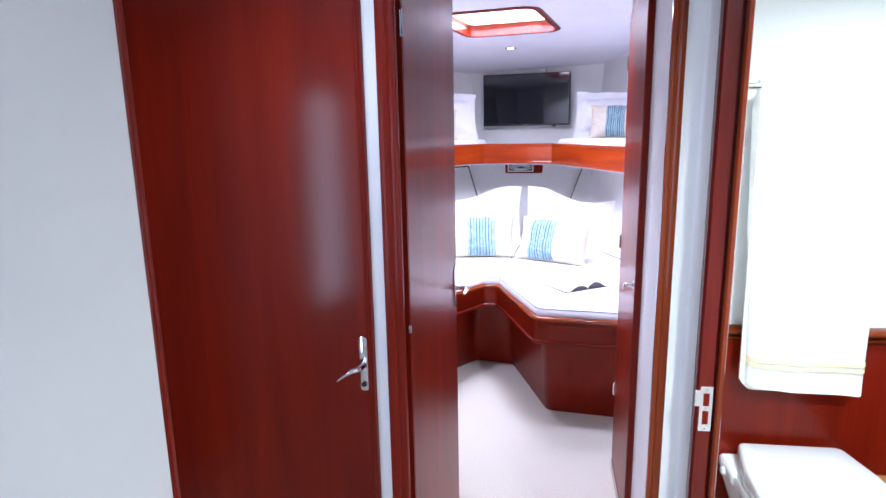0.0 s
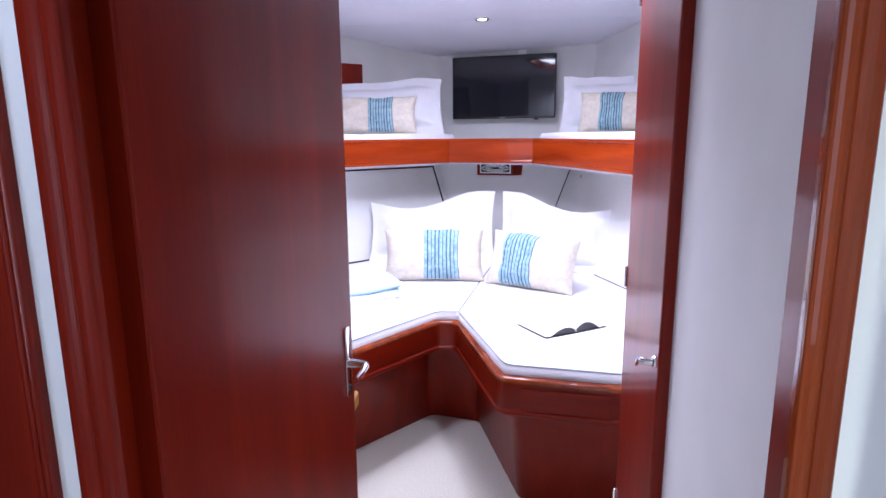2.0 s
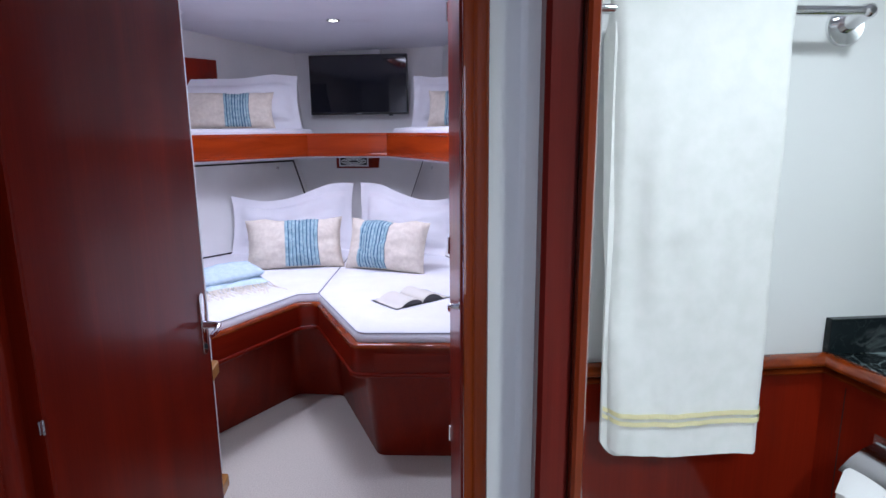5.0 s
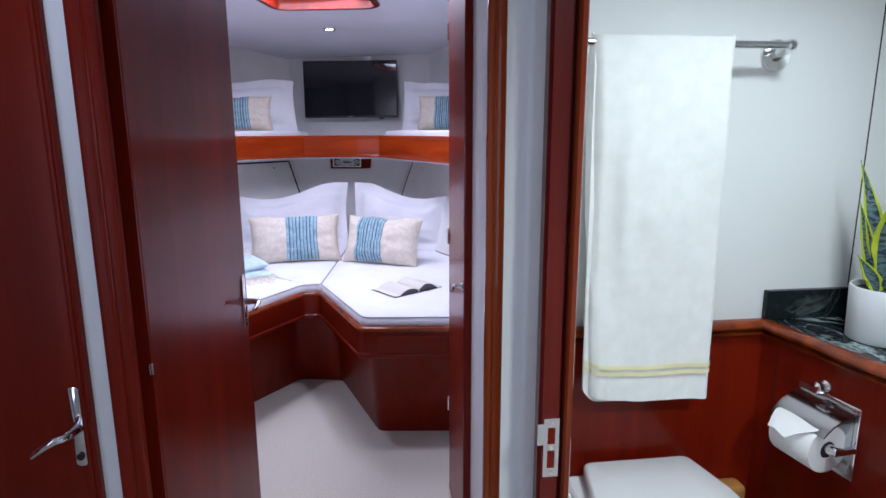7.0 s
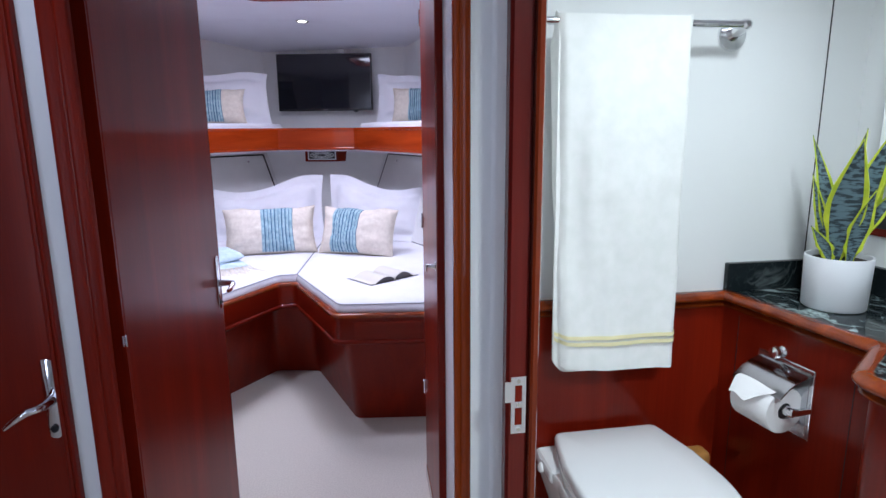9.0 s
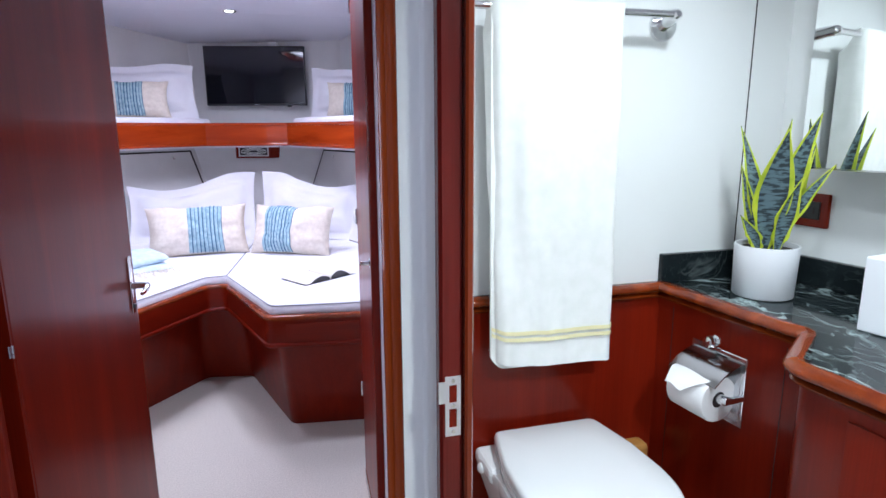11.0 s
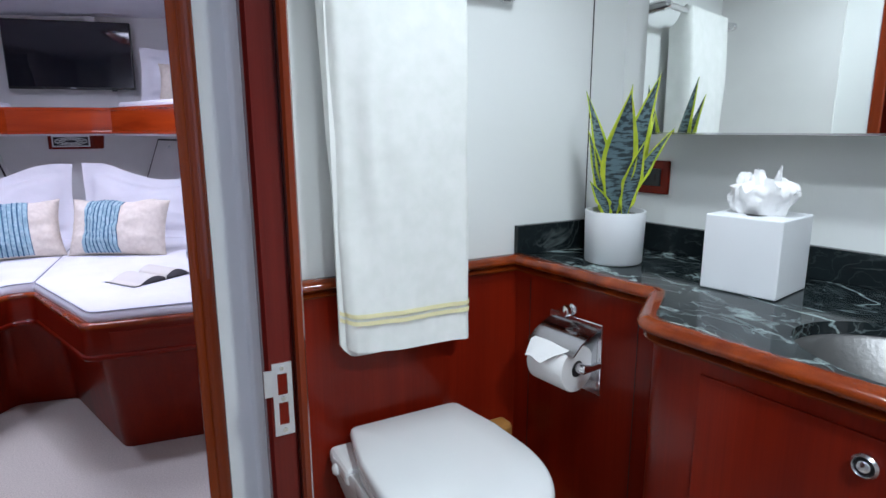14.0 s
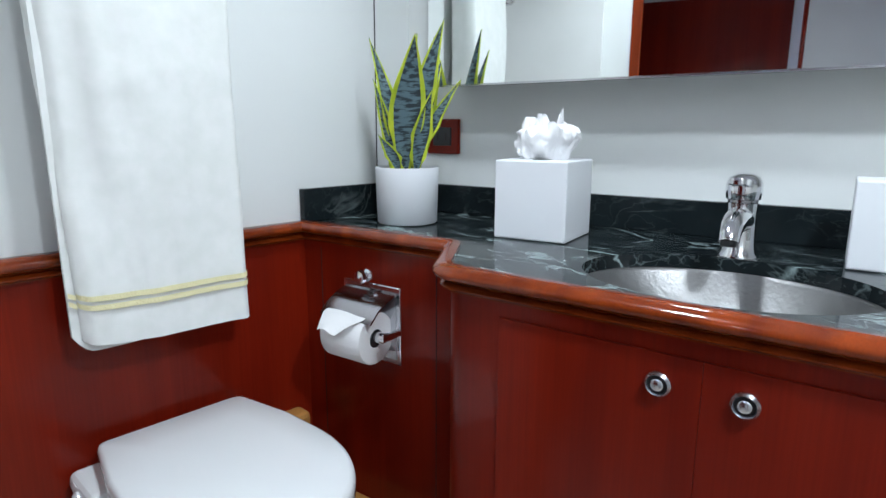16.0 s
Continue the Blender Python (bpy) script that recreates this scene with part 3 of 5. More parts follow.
def meet(p, d, q, e):
    k = d.x * e.y - d.y * e.x
    s = ((q.x - p.x) * e.y - (q.y - p.y) * e.x) / k
    return p + d * s


MID = (SH_S - SH_P).normalized()
FWD = Vector((-MID.y, MID.x))


def v_line(off, mid_off, run=2.2):
    """Plan line of the hull at an offset outboard of the bunk fascia: port end, port corner, starboard corner, starboard end."""
    a, b = SH_P + N_P * off, SH_S + N_S * off
    m = SH_P + FWD * mid_off
    c0, c1 = meet(a, PORT, m, MID), meet(b, STAR, m, MID)
    return [tuple(a + PORT * run), tuple(c0), tuple(c1), tuple(b + STAR * run)]


def hull_band(levels):
    """Lining between levels of (z, offset, offset in the middle), 3 cm thick outboard."""
    bm = bmesh.new()
    inner = [[bm.verts.new((x, y, z)) for x, y in v_line(o, mo)] for z, o, mo in levels]
    outer = [[bm.verts.new((x, y, z)) for x, y in v_line(o + 0.03, mo + 0.03)] for z, o, mo in levels]
    for rings in (inner, outer):
        for a, b in zip(rings, rings[1:]):
            for i in range(3):
                bm.faces.new((a[i], a[i + 1], b[i + 1], b[i]))
    for i in range(3):
        for k in (0, -1):
            bm.faces.new((inner[k][i], inner[k][i + 1], outer[k][i + 1], outer[k][i]))
    return bm


solid("wall_hull_lower", hull_band([(0.0, 0.02, 0.10), (0.55, 0.12, 0.24), (1.20, 0.325, 0.30)]), LINER, "off-white padded hull lining above the berths", "wall")
solid("wall_hull_upper", hull_band([(1.30, 0.55, 0.665), (2.03, 0.60, 0.685)]), LINER, "off-white lining above the upper bunks", "wall")
ceil = bmesh.new()
OUT = [(-2.2, 1.33), (2.2, 1.33), (2.2, 4.5), (-2.2, 4.5)]
HATCH = pose(-0.165, 3.395, 0, 0, 0, -12)
hole = [tuple((HATCH @ Vector((x, y, 0))).to_2d()) for x, y in rounded([(-0.265, -0.36), (0.265, -0.36), (0.265, 0.36), (-0.265, 0.36)], 0.07, 5)]
edges = []
for loop in (OUT, hole):
    vs = [ceil.verts.new((x, y, CABIN_Z)) for x, y in loop]
    edges += [ceil.edges.new((vs[i], vs[(i + 1) % len(vs)])) for i in range(len(vs))]
bmesh.ops.triangle_fill(ceil, edges=edges, use_beauty=True)
fore = [(-2.2, 4.5, CABIN_Z), (2.2, 4.5, CABIN_Z), (2.2, 5.6, 1.875), (-2.2, 5.6, 1.875)]
ceil.faces.new([ceil.verts.new(p) for p in fore])
solid("ceiling_cabin", ceil, CEILING, "white cabin ceiling falling towards the bow", "ceiling")
solid("wall_cabin_port", box(-1.75, 1.33, 0, -1.70, 5.0, 2.03), LINER, "off-white cabin wall behind the open door", "wall")
solid("wall_cabin_starboard", box(0.42, 1.70, 0, 0.45, 1.93, 2.03), LINER, "off-white wall behind the locker", "wall")

# hatch in the ceiling
hatch = thing("ceiling_hatch", HATCH @ pose(0, 0, CABIN_Z), "mahogany-framed ceiling hatch with bright frosted pane", "hatch")
fr = rounded([(-0.262, -0.357), (0.262, -0.357), (0.262, 0.357), (-0.262, 0.357)], 0.07, 5)
part("frame", sweep(fr[::-1], [(-0.004, 0.06), (-0.004, -0.008), (-0.02, -0.012), (-0.034, -0.006), (-0.034, 0.06)][::-1], True), MAHOGANY, hatch, "mahogany frame with rounded corners", True)
part("pane", prism([(x * 0.985, y * 0.985) for x, y in fr], 0.058, 0.064), ACRYLIC, hatch, "bright frosted acrylic pane")


def downlight(at):
    d = thing("downlight", pose(*at), "small round chrome recessed ceiling downlight, lit", "ceiling light", "recessed downlights")
    part("bezel", lathe([(0.026, 0.0), (0.026, -0.003), (0.036, -0.006), (0.042, -0.003), (0.043, 0.003)], 28), CHROME, d, "", True)
    part("lens", lathe([(0, -0.002), (0.026, -0.002), (0.026, 0.004), (0, 0.004)], 28), LAMP_GLOW, d, "glowing lens", True)


# the second and third fixtures are added out of view, at the fill beams
for at in CABIN_SPOTS:
    downlight((at[0], at[1], at[2]))
# fixtures out of view, assumed above the hall and the washroom
for at in HALL_SPOTS + HEAD_SPOTS:
    downlight((at[0], at[1], at[2] + 0.004))
speaker = thing("ceiling_speaker", pose(-1.02, 4.20, CABIN_Z - 0.001), "flat round white ceiling speaker grille", "speaker")
part("grille", lathe([(0, -0.012), (0.06, -0.011), (0.085, -0.007), (0.092, 0.0)], 32), CEILING, speaker, "", True)

# ---- berths ----
RIM = [(-0.84, 2.42), (-0.245, 3.30), (-0.155, 3.31), (0.045, 2.725), (0.62, 2.655)]
FLOOR_LINE = [(-0.91, 2.77), (-0.305, 3.54), (-0.072, 3.495), (0.12, 2.895), (0.66, 2.825)]
PORT_OUT, STAR_OUT = [(-1.9, 3.4), (-1.9, 2.3)], [(1.35, 2.5), (1.35, 3.3)]
BOW_P, BOW_S = (-0.36, 5.0), (0.36, 4.86)
rim_pts = arc_path(RIM, 0.05)
low_pts = arc_path(FLOOR_LINE, 0.05)
berth = thing("v_berth", Matrix.Identity(4), "dark mahogany V-berth base with flared front panels", "berth")


def skirt(top_line, z1, low_line, z0, thick=0.02):
    bm = bmesh.new()
    a = [bm.verts.new((x, y, z1)) for x, y in top_line]
    b = [bm.verts.new((x, y, z0)) for x, y in low_line]
    for i in range(len(a) - 1):
        bm.faces.new((a[i], a[i + 1], b[i + 1], b[i]))
    bmesh.ops.recalc_face_normals(bm, faces=bm.faces)
    return bm


inset = lambda pts, o: [(p[0], p[1] + o) for p in pts]
PANEL_TOP = [(-0.87, 2.53), (-0.295, 3.40), (-0.088, 3.375), (0.082, 2.785), (0.64, 2.715)]
panel_pts = arc_path(PANEL_TOP, 0.05)
part("front_panel", skirt(panel_pts, 0.432, low_pts, 0.0), MAHOGANY, berth, "", True, 25)
part("soffit", skirt(inset(rim_pts, 0.012), 0.4295, panel_pts, 0.432), MAHOGANY_X, berth, "underside of the overhanging rim", True, 25)
part("bead", sweep(rim_pts, [(0.006, 0.452), (0.011, 0.446), (0.011, 0.436), (0.006, 0.430), (-0.004, 0.430), (-0.004, 0.452)]), MAHOGANY_X, berth, "rounded bead along the rim's lower edge", True, 35)
part("rim_board", sweep(rim_pts, [(0.0, 0.55), (0.004, 0.545), (0.006, 0.44), (0.002, 0.428), (-0.022, 0.428), (-0.022, 0.55)]), MAHOGANY_X, berth, "glossy mahogany rim board", True, 35)
part("rim_cap", sweep(rim_pts, [(0.002, 0.563), (0.009, 0.557), (0.009, 0.546), (-0.02, 0.546), (-0.02, 0.563)]), TRIM_WOOD, berth, "rounded amber top edge", True, 50)
part("deck", prism([(x, y + 0.01) for x, y in rim_pts] + [(1.3, 2.62), (1.3, 3.2)] + [BOW_S, BOW_P] + [(-1.68, 3.5), (-1.68, 2.3)], 0.50, 0.545), MAHOGANY, berth, "plain berth deck")
part("drawer_seam", moved(box(0.075, -0.0095, 0.455, 0.36, -0.006, 0.530, 0.001), pose(0.045, 2.725, 0, 0, 0, -6.9)), MAHOGANY_X, berth, "flush drawer front in the rim")


def pad(poly, z0, z1, r):
    """A soft slab: rounded edges, slightly crowned."""
    rings = []
    bm = bmesh.new()
    c = Vector((sum(p[0] for p in poly) / len(poly), sum(p[1] for p in poly) / len(poly)))
    for ins, zz in ((0.004, z0), (-0.006, z0 + r * 0.5), (-0.007, z1 - r * 1.1), (0.001, z1 - r * 0.35), (r * 0.5, z1), (r + 0.12, z1 + 0.006)):
        ring = []
        for p in poly:
            v = Vector(p) - c
            ring.append(bm.verts.new((*(c + v * max(0.0, 1 - ins / max(v.length, 1e-4))), zz)))
        rings.append(ring)
    for a, b in zip(rings, rings[1:]):
        for i in range(len(a)):
            bm.faces.new((a[i], a[(i + 1) % len(a)], b[(i + 1) % len(b)], b[i]))
    bm.faces.new(rings[-1])
    return bm


right_poly = rounded([(-0.151, 3.335), (0.062, 2.752), (0.60, 2.69), (1.10, 2.9), (0.62, 4.0), (0.33, 4.68), (0.004, 4.72)], [0.02, 0.06, 0.02, 0.05, 0, 0.05, 0.02])
left_poly = rounded([(-0.155, 3.335), (0.001, 4.72), (-0.33, 4.78), (-0.80, 4.33), (-1.55, 3.55), (-1.1, 2.4), (-0.87, 2.40), (-0.25, 3.33)], [0.02, 0.02, 0.05, 0, 0.05, 0.05, 0.05, 0.05])
for nm, poly in (("starboard", right_poly), ("port", left_poly)):
    mt = thing("berth_mattress", Matrix.Identity(4), "white fitted cotton berth mattress with grey piping", "mattress", "berth mattresses")
    part("pad", pad(poly, 0.547, 0.603, 0.022), COTTON, mt, "", True, 60)
    part("piping", sweep(poly, [(0.0022 * math.cos(a), 0.596 + 0.0022 * math.sin(a)) for a in [math.pi * k / 3 for k in range(6)]], True), PIPING, mt, "thin grey piping round the top", True)
    part("piping", sweep(poly, [(-0.004 + 0.003 * math.cos(a), 0.553 + 0.003 * math.sin(a)) for a in [math.pi * k / 3 for k in range(6)]], True), COTTON, mt, "white lower piping", True)

# upper bunks
wing_p, wing_s = SH_P + PORT * 1.3, SH_S + STAR * 1.75
FASCIA = [tuple(wing_p), tuple(SH_P), tuple(SH_S), tuple(wing_s)]
bunk = thing("upper_bunk_shelf", Matrix.Identity(4), "V-shaped upper bunk shelf with amber wood fascia", "bunk shelf")
part("shelf", prism(FASCIA + [tuple(wing_s + N_S * 0.6), tuple(SH_S + N_S * 0.5 + FWD * 0.62), tuple(SH_P + N_P * 0.5 + FWD * 0.62), tuple(wing_p + N_P * 0.6)], 1.215, 1.30), LINER, bunk, "off-white shelf underside")
for nm, a, b in (("fascia", wing_p, SH_P), ("fascia", SH_P, SH_S), ("fascia", SH_S, wing_s)):
    d = (b - a).normalized()
    ln = (b - a).length
    m = Matrix.Translation((a.x, a.y, 0)) @ Matrix.Rotation(math.atan2(d.y, d.x), 4, 'Z')
    f = part(nm, moved(box(0.0, -0.022, 1.19, ln, 0.0, 1.332, 0.003), m), SHELF_WOOD, bunk, "amber figured wood fascia board")
    part("lip", moved(box(0.0, -0.027, 1.316, ln, -0.004, 1.334, 0.005), m), SHELF_WOOD, f)
    part("edge_strip", moved(box(0.0, -0.004, 1.176, ln, 0.012, 1.189, 0.002), m), GELCOAT, f, "thin white strip under the board")
    part("bead", moved(box(0.0, -0.026, 1.186, ln, -0.004, 1.205, 0.005), m), SHELF_WOOD, f)
for side, p0, d, nrm in (("port", SH_P, PORT, N_P), ("starboard", SH_S, STAR, N_S)):
    q = [tuple(p0 + d * 0.02 + nrm * 0.012 + (FWD * 0.18)), tuple(p0 + d * 0.05 + nrm * 0.012), tuple(p0 + d * 1.28 + nrm * 0.012), tuple(p0 + d * 1.28 + nrm * 0.50), tuple(p0 + d * -0.1 + nrm * 0.50)]
    mt = thing("bunk_mattress", Matrix.Identity(4), "thin white cotton mattress on the upper bunk", "mattress", "bunk mattresses")
    part("pad", pad(q, 1.302, 1.362, 0.025), COTTON, mt, "", True, 60)

# locker panels on the hull lining
def hull_frame(p0, d, along, z):
    """Frame on the lower hull lining: x along it towards the bow, y up the slope, z inboard."""
    o = 0.12 + (z - 0.55) * (0.325 - 0.12) / 0.65
    nrm = N_P if d is PORT else N_S
    at = p0 + nrm * o + d * along
    up = Vector((nrm.x * (0.325 - 0.12) / 0.65, nrm.y * (0.325 - 0.12) / 0.65, 1)).normalized()
    xx = Vector((-d.x, -d.y, 0)) if d is PORT else Vector((d.x, d.y, 0))
    zz = xx.cross(up)
    m = Matrix((xx, up, zz)).transposed().to_4x4()
    m.translation = (at.x, at.y, z)
    return m


def hull_panel(m, poly, lock_at):
    t = thing("hull_locker_panel", m, "flush off-white hull locker lid with dark outline and small lock", "locker panel", "hull locker lids")
    part("outline", prism(poly, 0.002, 0.006), DARK_GAP, t, "dark wood edging round the lid")
    c = (sum(p[0] for p in poly) / len(poly), sum(p[1] for p in poly) / len(poly))
    ins = []
    for p in poly:
        v = Vector((c[0] - p[0], c[1] - p[1]))
        ins.append((p[0] + math.copysign(0.014, v.x), p[1] + math.copysign(0.011, v.y)))
    part("lid", prism(ins, 0.004, 0.008, 0.001), LINER, t)
    part("lock", moved(lathe([(0, 0), (0.011, 0), (0.010, 0.006), (0.004, 0.008), (0, 0.006)], 16), pose(lock_at[0], lock_at[1], 0.010)), CHROME, t, "small chrome push lock", True)


hull_panel(hull_frame(SH_P, PORT, 0.12, 0.60), [(-1.1, 0.0), (0.30, 0.0), (0.235, 0.575), (-1.1, 0.575)], (0.08, 0.525))
hull_panel(hull_frame(SH_S, STAR, 0.10, 0.60), [(-0.32, 0.0), (1.1, 0.0), (1.1, 0.575), (-0.235, 0.575)], (-0.05, 0.525))

# ---- television, vent ----
tv_mid = Vector((-0.013, 5.076))
TV = pose(tv_mid.x, tv_mid.y, 1.676, 0, 0, -11.7)
tv = thing("television", TV, "black flat-screen television on the bow bulkhead", "television")
part("case", box(-0.363, 0.0, -0.211, 0.363, 0.035, 0.211, 0.004), BLACK, tv)
part("screen", box(-0.355, -0.0015, -0.196, 0.355, 0.002, 0.204), SCREEN, tv, "glossy black screen")
part("bracket", join(box(-0.12, 0.035, -0.10, 0.12, 0.10, 0.10, 0.004), box(0.10, 0.02, 0.15, 0.16, 0.09, 0.245, 0.004)), LINER, tv, "white wall bracket")
part("badge", box(-0.018, -0.002, -0.206, 0.018, 0.0, -0.2015), STEEL, tv, "small pale maker mark")
part("sensor", box(0.22, 0.002, -0.222, 0.25, 0.02, -0.210, 0.002), BLACK, tv)
solid("wall_bow", moved(box(-0.9, 0.098, 1.30 - 1.685, 0.9, 0.12, 2.03 - 1.685), TV), LINER, "off-white bulkhead behind the television", "wall")
bd = SH_P + N_P * 0.535 + PORT * 0.29
side_board = thing("bunk_head_board", Matrix.Translation((bd.x, bd.y, 1.345)) @ Matrix.Rotation(math.atan2(PORT.y, PORT.x), 4, 'Z'), "dark mahogany board at the end of the upper bunk", "headboard")
part("board", box(0.0, -0.012, 0, 0.95, 0.012, 0.465, 0.004), MAHOGANY, side_board)

VENT = pose(-0.042, 4.772, 1.14, 0, 0, -11.7)
vent = thing("air_vent", VENT, "mahogany air vent box with white fretwork grille", "air vent")
part("box", prism([(-0.130, 0.0), (0.110, 0.0), (0.205, 0.09), (-0.130, 0.09)], -0.047, 0.06, 0.003), MAHOGANY, vent)
part("frame", join(box(-0.108, -0.006, 0.026, 0.098, 0.0, 0.034), box(-0.108, -0.006, -0.034, 0.098, 0.0, -0.026), box(-0.108, -0.006, -0.026, -0.100, 0.0, 0.026), box(0.090, -0.006, -0.026, 0.098, 0.0, 0.026)), GELCOAT, vent, "white grille frame")
part("grille_back", box(-0.100, -0.002, -0.026, 0.090, -0.0005, 0.026), BLACK, vent, "dark grille back")
for k in range(3):
    ring = [(-0.005 + (0.086 - 0.024 * k) * math.cos(a), -0.004, (0.0225 - 0.0065 * k) * math.sin(a)) for a in [2 * math.pi * j / 28 for j in range(29)]]
    part("scroll", tube(ring, 0.0022, 6, False), GELCOAT, vent, "white oval fretwork")
for k in range(10):
    a = 2 * math.pi * (k + 0.5) / 10
    part("spoke", tube([(-0.005 + 0.040 * math.cos(a), -0.004, 0.011 * math.sin(a)), (-0.005 + 0.092 * math.cos(a), -0.004, 0.025 * math.sin(a))], 0.002, 6), GELCOAT, vent)


# ---- soft things ----
def cushion_fn(w, h, t, flange=0.0, side=1, seed=0, sag=0.0, ear=0.05):
    """Front (side 1) or back (-1) surface of a cushion, local x across, z up, y thickness (front is -y)."""
    def fn(u, v):
        a, b = 2 * u - 1, 2 * v - 1
        x = a * w / 2 * (1 - ear * (1 - b * b))
        z = b * h / 2 * (1 - ear * (1 - a * a))
        fa, fb = min(1, abs(a) / (1 - 2 * flange / w)), min(1, abs(b) / (1 - 2 * flange / h))
        body = max(0.0, 1 - fa ** 3.2) ** 0.55 * max(0.0, 1 - fb ** 3.2) ** 0.55
        y = -side * (t / 2 * body + 0.0025)
        wr = noise.noise(Vector((a * 2.3 + seed, b * 2.3, seed * 1.7))) * 0.014 + noise.noise(Vector((a * 6 + seed, b * 6, 3.1))) * 0.008
        y += wr * (0.25 + body) + noise.noise(Vector((a * 1.2, b * 1.2 + seed, 7.7))) * 0.03 * (1 - body) * (flange > 0)
        k = min(1, max(0, (a * (1 if sag > 0 else -1) + 0.35) / 1.15))
        z += abs(sag) * (k * k * (3 - 2 * k) + 0.55 * (1 - k) * min(1, max(0, -a * (1 if sag > 0 else -1) - 0.5))) * (b + 1) / 2 + 0.012 * noise.noise(Vector((a * 2.5, seed, 1.0))) * (b > 0)
        return Vector((x, y, z + h / 2))
    return fn


def cushion_mesh(w, h, t, flange=0.0, seed=0, sag=0.0, ear=0.05, n=28):
    a = sheet(cushion_fn(w, h, t, flange, 1, seed, sag, ear), n, n)
    b = sheet(cushion_fn(w, h, t, flange, -1, seed, sag, ear), n, n)
    bm = join(a, b)
    bmesh.ops.remove_doubles(bm, verts=bm.verts, dist=0.0001)
    # close the thin edge between front and back
    rim = [e for e in bm.edges if len(e.link_faces) == 1]
    bmesh.ops.bridge_loops(bm, edges=rim)
    return bm


def sham(m, w, h, t, seed, sag=0.0, label="white cotton sham pillow with flanged wavy edge"):
    p = thing("sham_pillow", m, label, "pillow", "white sham pillows")
    part("pillow", cushion_mesh(w, h, t, 0.05, seed, sag), COTTON, p, "", True, 70)
    return p


def striped(m, w, h, t, seed, band0=-0.28, band1=0.18, label="oatmeal linen cushion with pleated blue band"):
    p = thing("striped_cushion", m, label, "cushion", "blue-banded linen cushions")
    part("cover", cushion_mesh(w, h, t, 0.0, seed, 0, 0.07, 24), LINEN, p, "", True, 70)
    front = cushion_fn(w, h, t, 0.0, 1, seed, 0, 0.07)
    ribs = 9
    for k in range(ribs):
        c0, c1 = band0 + (band1 - band0) * k / ribs, band0 + (band1 - band0) * (k + 1) / ribs

        def fn(u, v, c0=c0, c1=c1):
            a = c0 + (c1 - c0) * u
            q = front((a + 1) / 2, 0.02 + 0.96 * v)
            q.y -= 0.0015 + 0.0042 * math.sin(math.pi * min(1, max(0, u))) ** 0.7
            return q
        part("pleat", sheet(fn, 6, 22), BAND_BLUE, p, "sea-blue knitted pleat", True, 80)
        xs = lambda v, c=c1: front((c + 1) / 2, 0.02 + 0.96 * v) + Vector((0, -0.0025, 0))
        part("rib", tube([xs(v / 16) for v in range(17)], 0.0036 if k in (0, 2, 3, 5, 6) else 0.0018, 6), BAND_NAVY, p, "narrow navy rib")
    return p


# lower pillows
sham(pose(-0.41, 4.30, 0.602, -14, 0, 2), 0.76, 0.335, 0.17, 1.0, 0.10)
sham(pose(0.285, 4.15, 0.602, -14, 0, -24), 0.68, 0.345, 0.17, 2.0, -0.09)
striped(pose(-0.33, 3.83, 0.603, -20, 0, 6), 0.53, 0.285, 0.16, 3.0, -0.2, 0.5)
striped(pose(0.15, 3.71, 0.603, -20, 0, -28), 0.48, 0.285, 0.16, 4.0, -0.6, 0.14)
# upper pillows
sham(pose(-0.79, 4.62, 1.362, -12, 0, 18), 0.86, 0.335, 0.15, 5.0, 0.03)
striped(pose(-0.81, 4.47, 1.364, -14, 0, 12), 0.60, 0.235, 0.11, 6.0, -0.02, 0.5)
sham(pose(0.68, 4.57, 1.362, -10, 0, -24), 0.72, 0.34, 0.15, 7.0, -0.015)
striped(pose(0.66, 4.43, 1.364, -12, 0, -22), 0.46, 0.24, 0.11, 8.0, -0.45, 0.15)

# open book
book = thing("open_book", pose(0.277, 3.148, 0.605, 0, 0, 34) @ Matrix.Diagonal((0.88, 0.84, 1, 1)), "open hardback book lying face up on the mattress", "book")


def page_fn(sgn, lift):
    def fn(u, v):
        x = sgn * (0.004 + 0.155 * u)
        return Vector((x, -0.105 + 0.21 * v, 0.006 + lift * (math.sin(math.pi * min(1, u * 1.15 + 0.08)) ** 0.8) * (1 - 0.25 * u)))
    return fn


part("cover", join(box(-0.172, -0.12, 0.0, -0.002, 0.12, 0.004, 0.001), box(0.002, -0.12, 0.0, 0.172, 0.12, 0.004, 0.001), box(-0.004, -0.12, 0.0, 0.004, 0.12, 0.004)), COVER, book, "blue board cover")
for sgn, lift in ((-1, 0.026), (1, 0.034)):
    blk = join(sheet(page_fn(sgn, lift), 12, 2), sheet(lambda u, v, s=sgn: Vector((s * (0.004 + 0.155 * u), -0.105 + 0.21 * v, 0.0035)), 12, 2))
    bmesh.ops.bridge_loops(blk, edges=[e for e in blk.edges if len(e.link_faces) == 1])
    part("page_block", blk, PAGE, book, "cream page block", True, 60)
    pf = page_fn(sgn, lift)
    part("page_edge", sheet(lambda u, v, f=pf: Vector((f(u, 0).x, -0.1056, 0.0035 + (f(u, 0).z - 0.0045) * v)), 12, 2), PAGE_EDGE, book, "grey page edges", True, 60)

# folded throw with fringe
throw = thing("folded_throw", pose(-0.66, 3.50, 0.604, 0, 0, 30), "folded pale blue throw with cream fringe on the berth", "throw blanket")


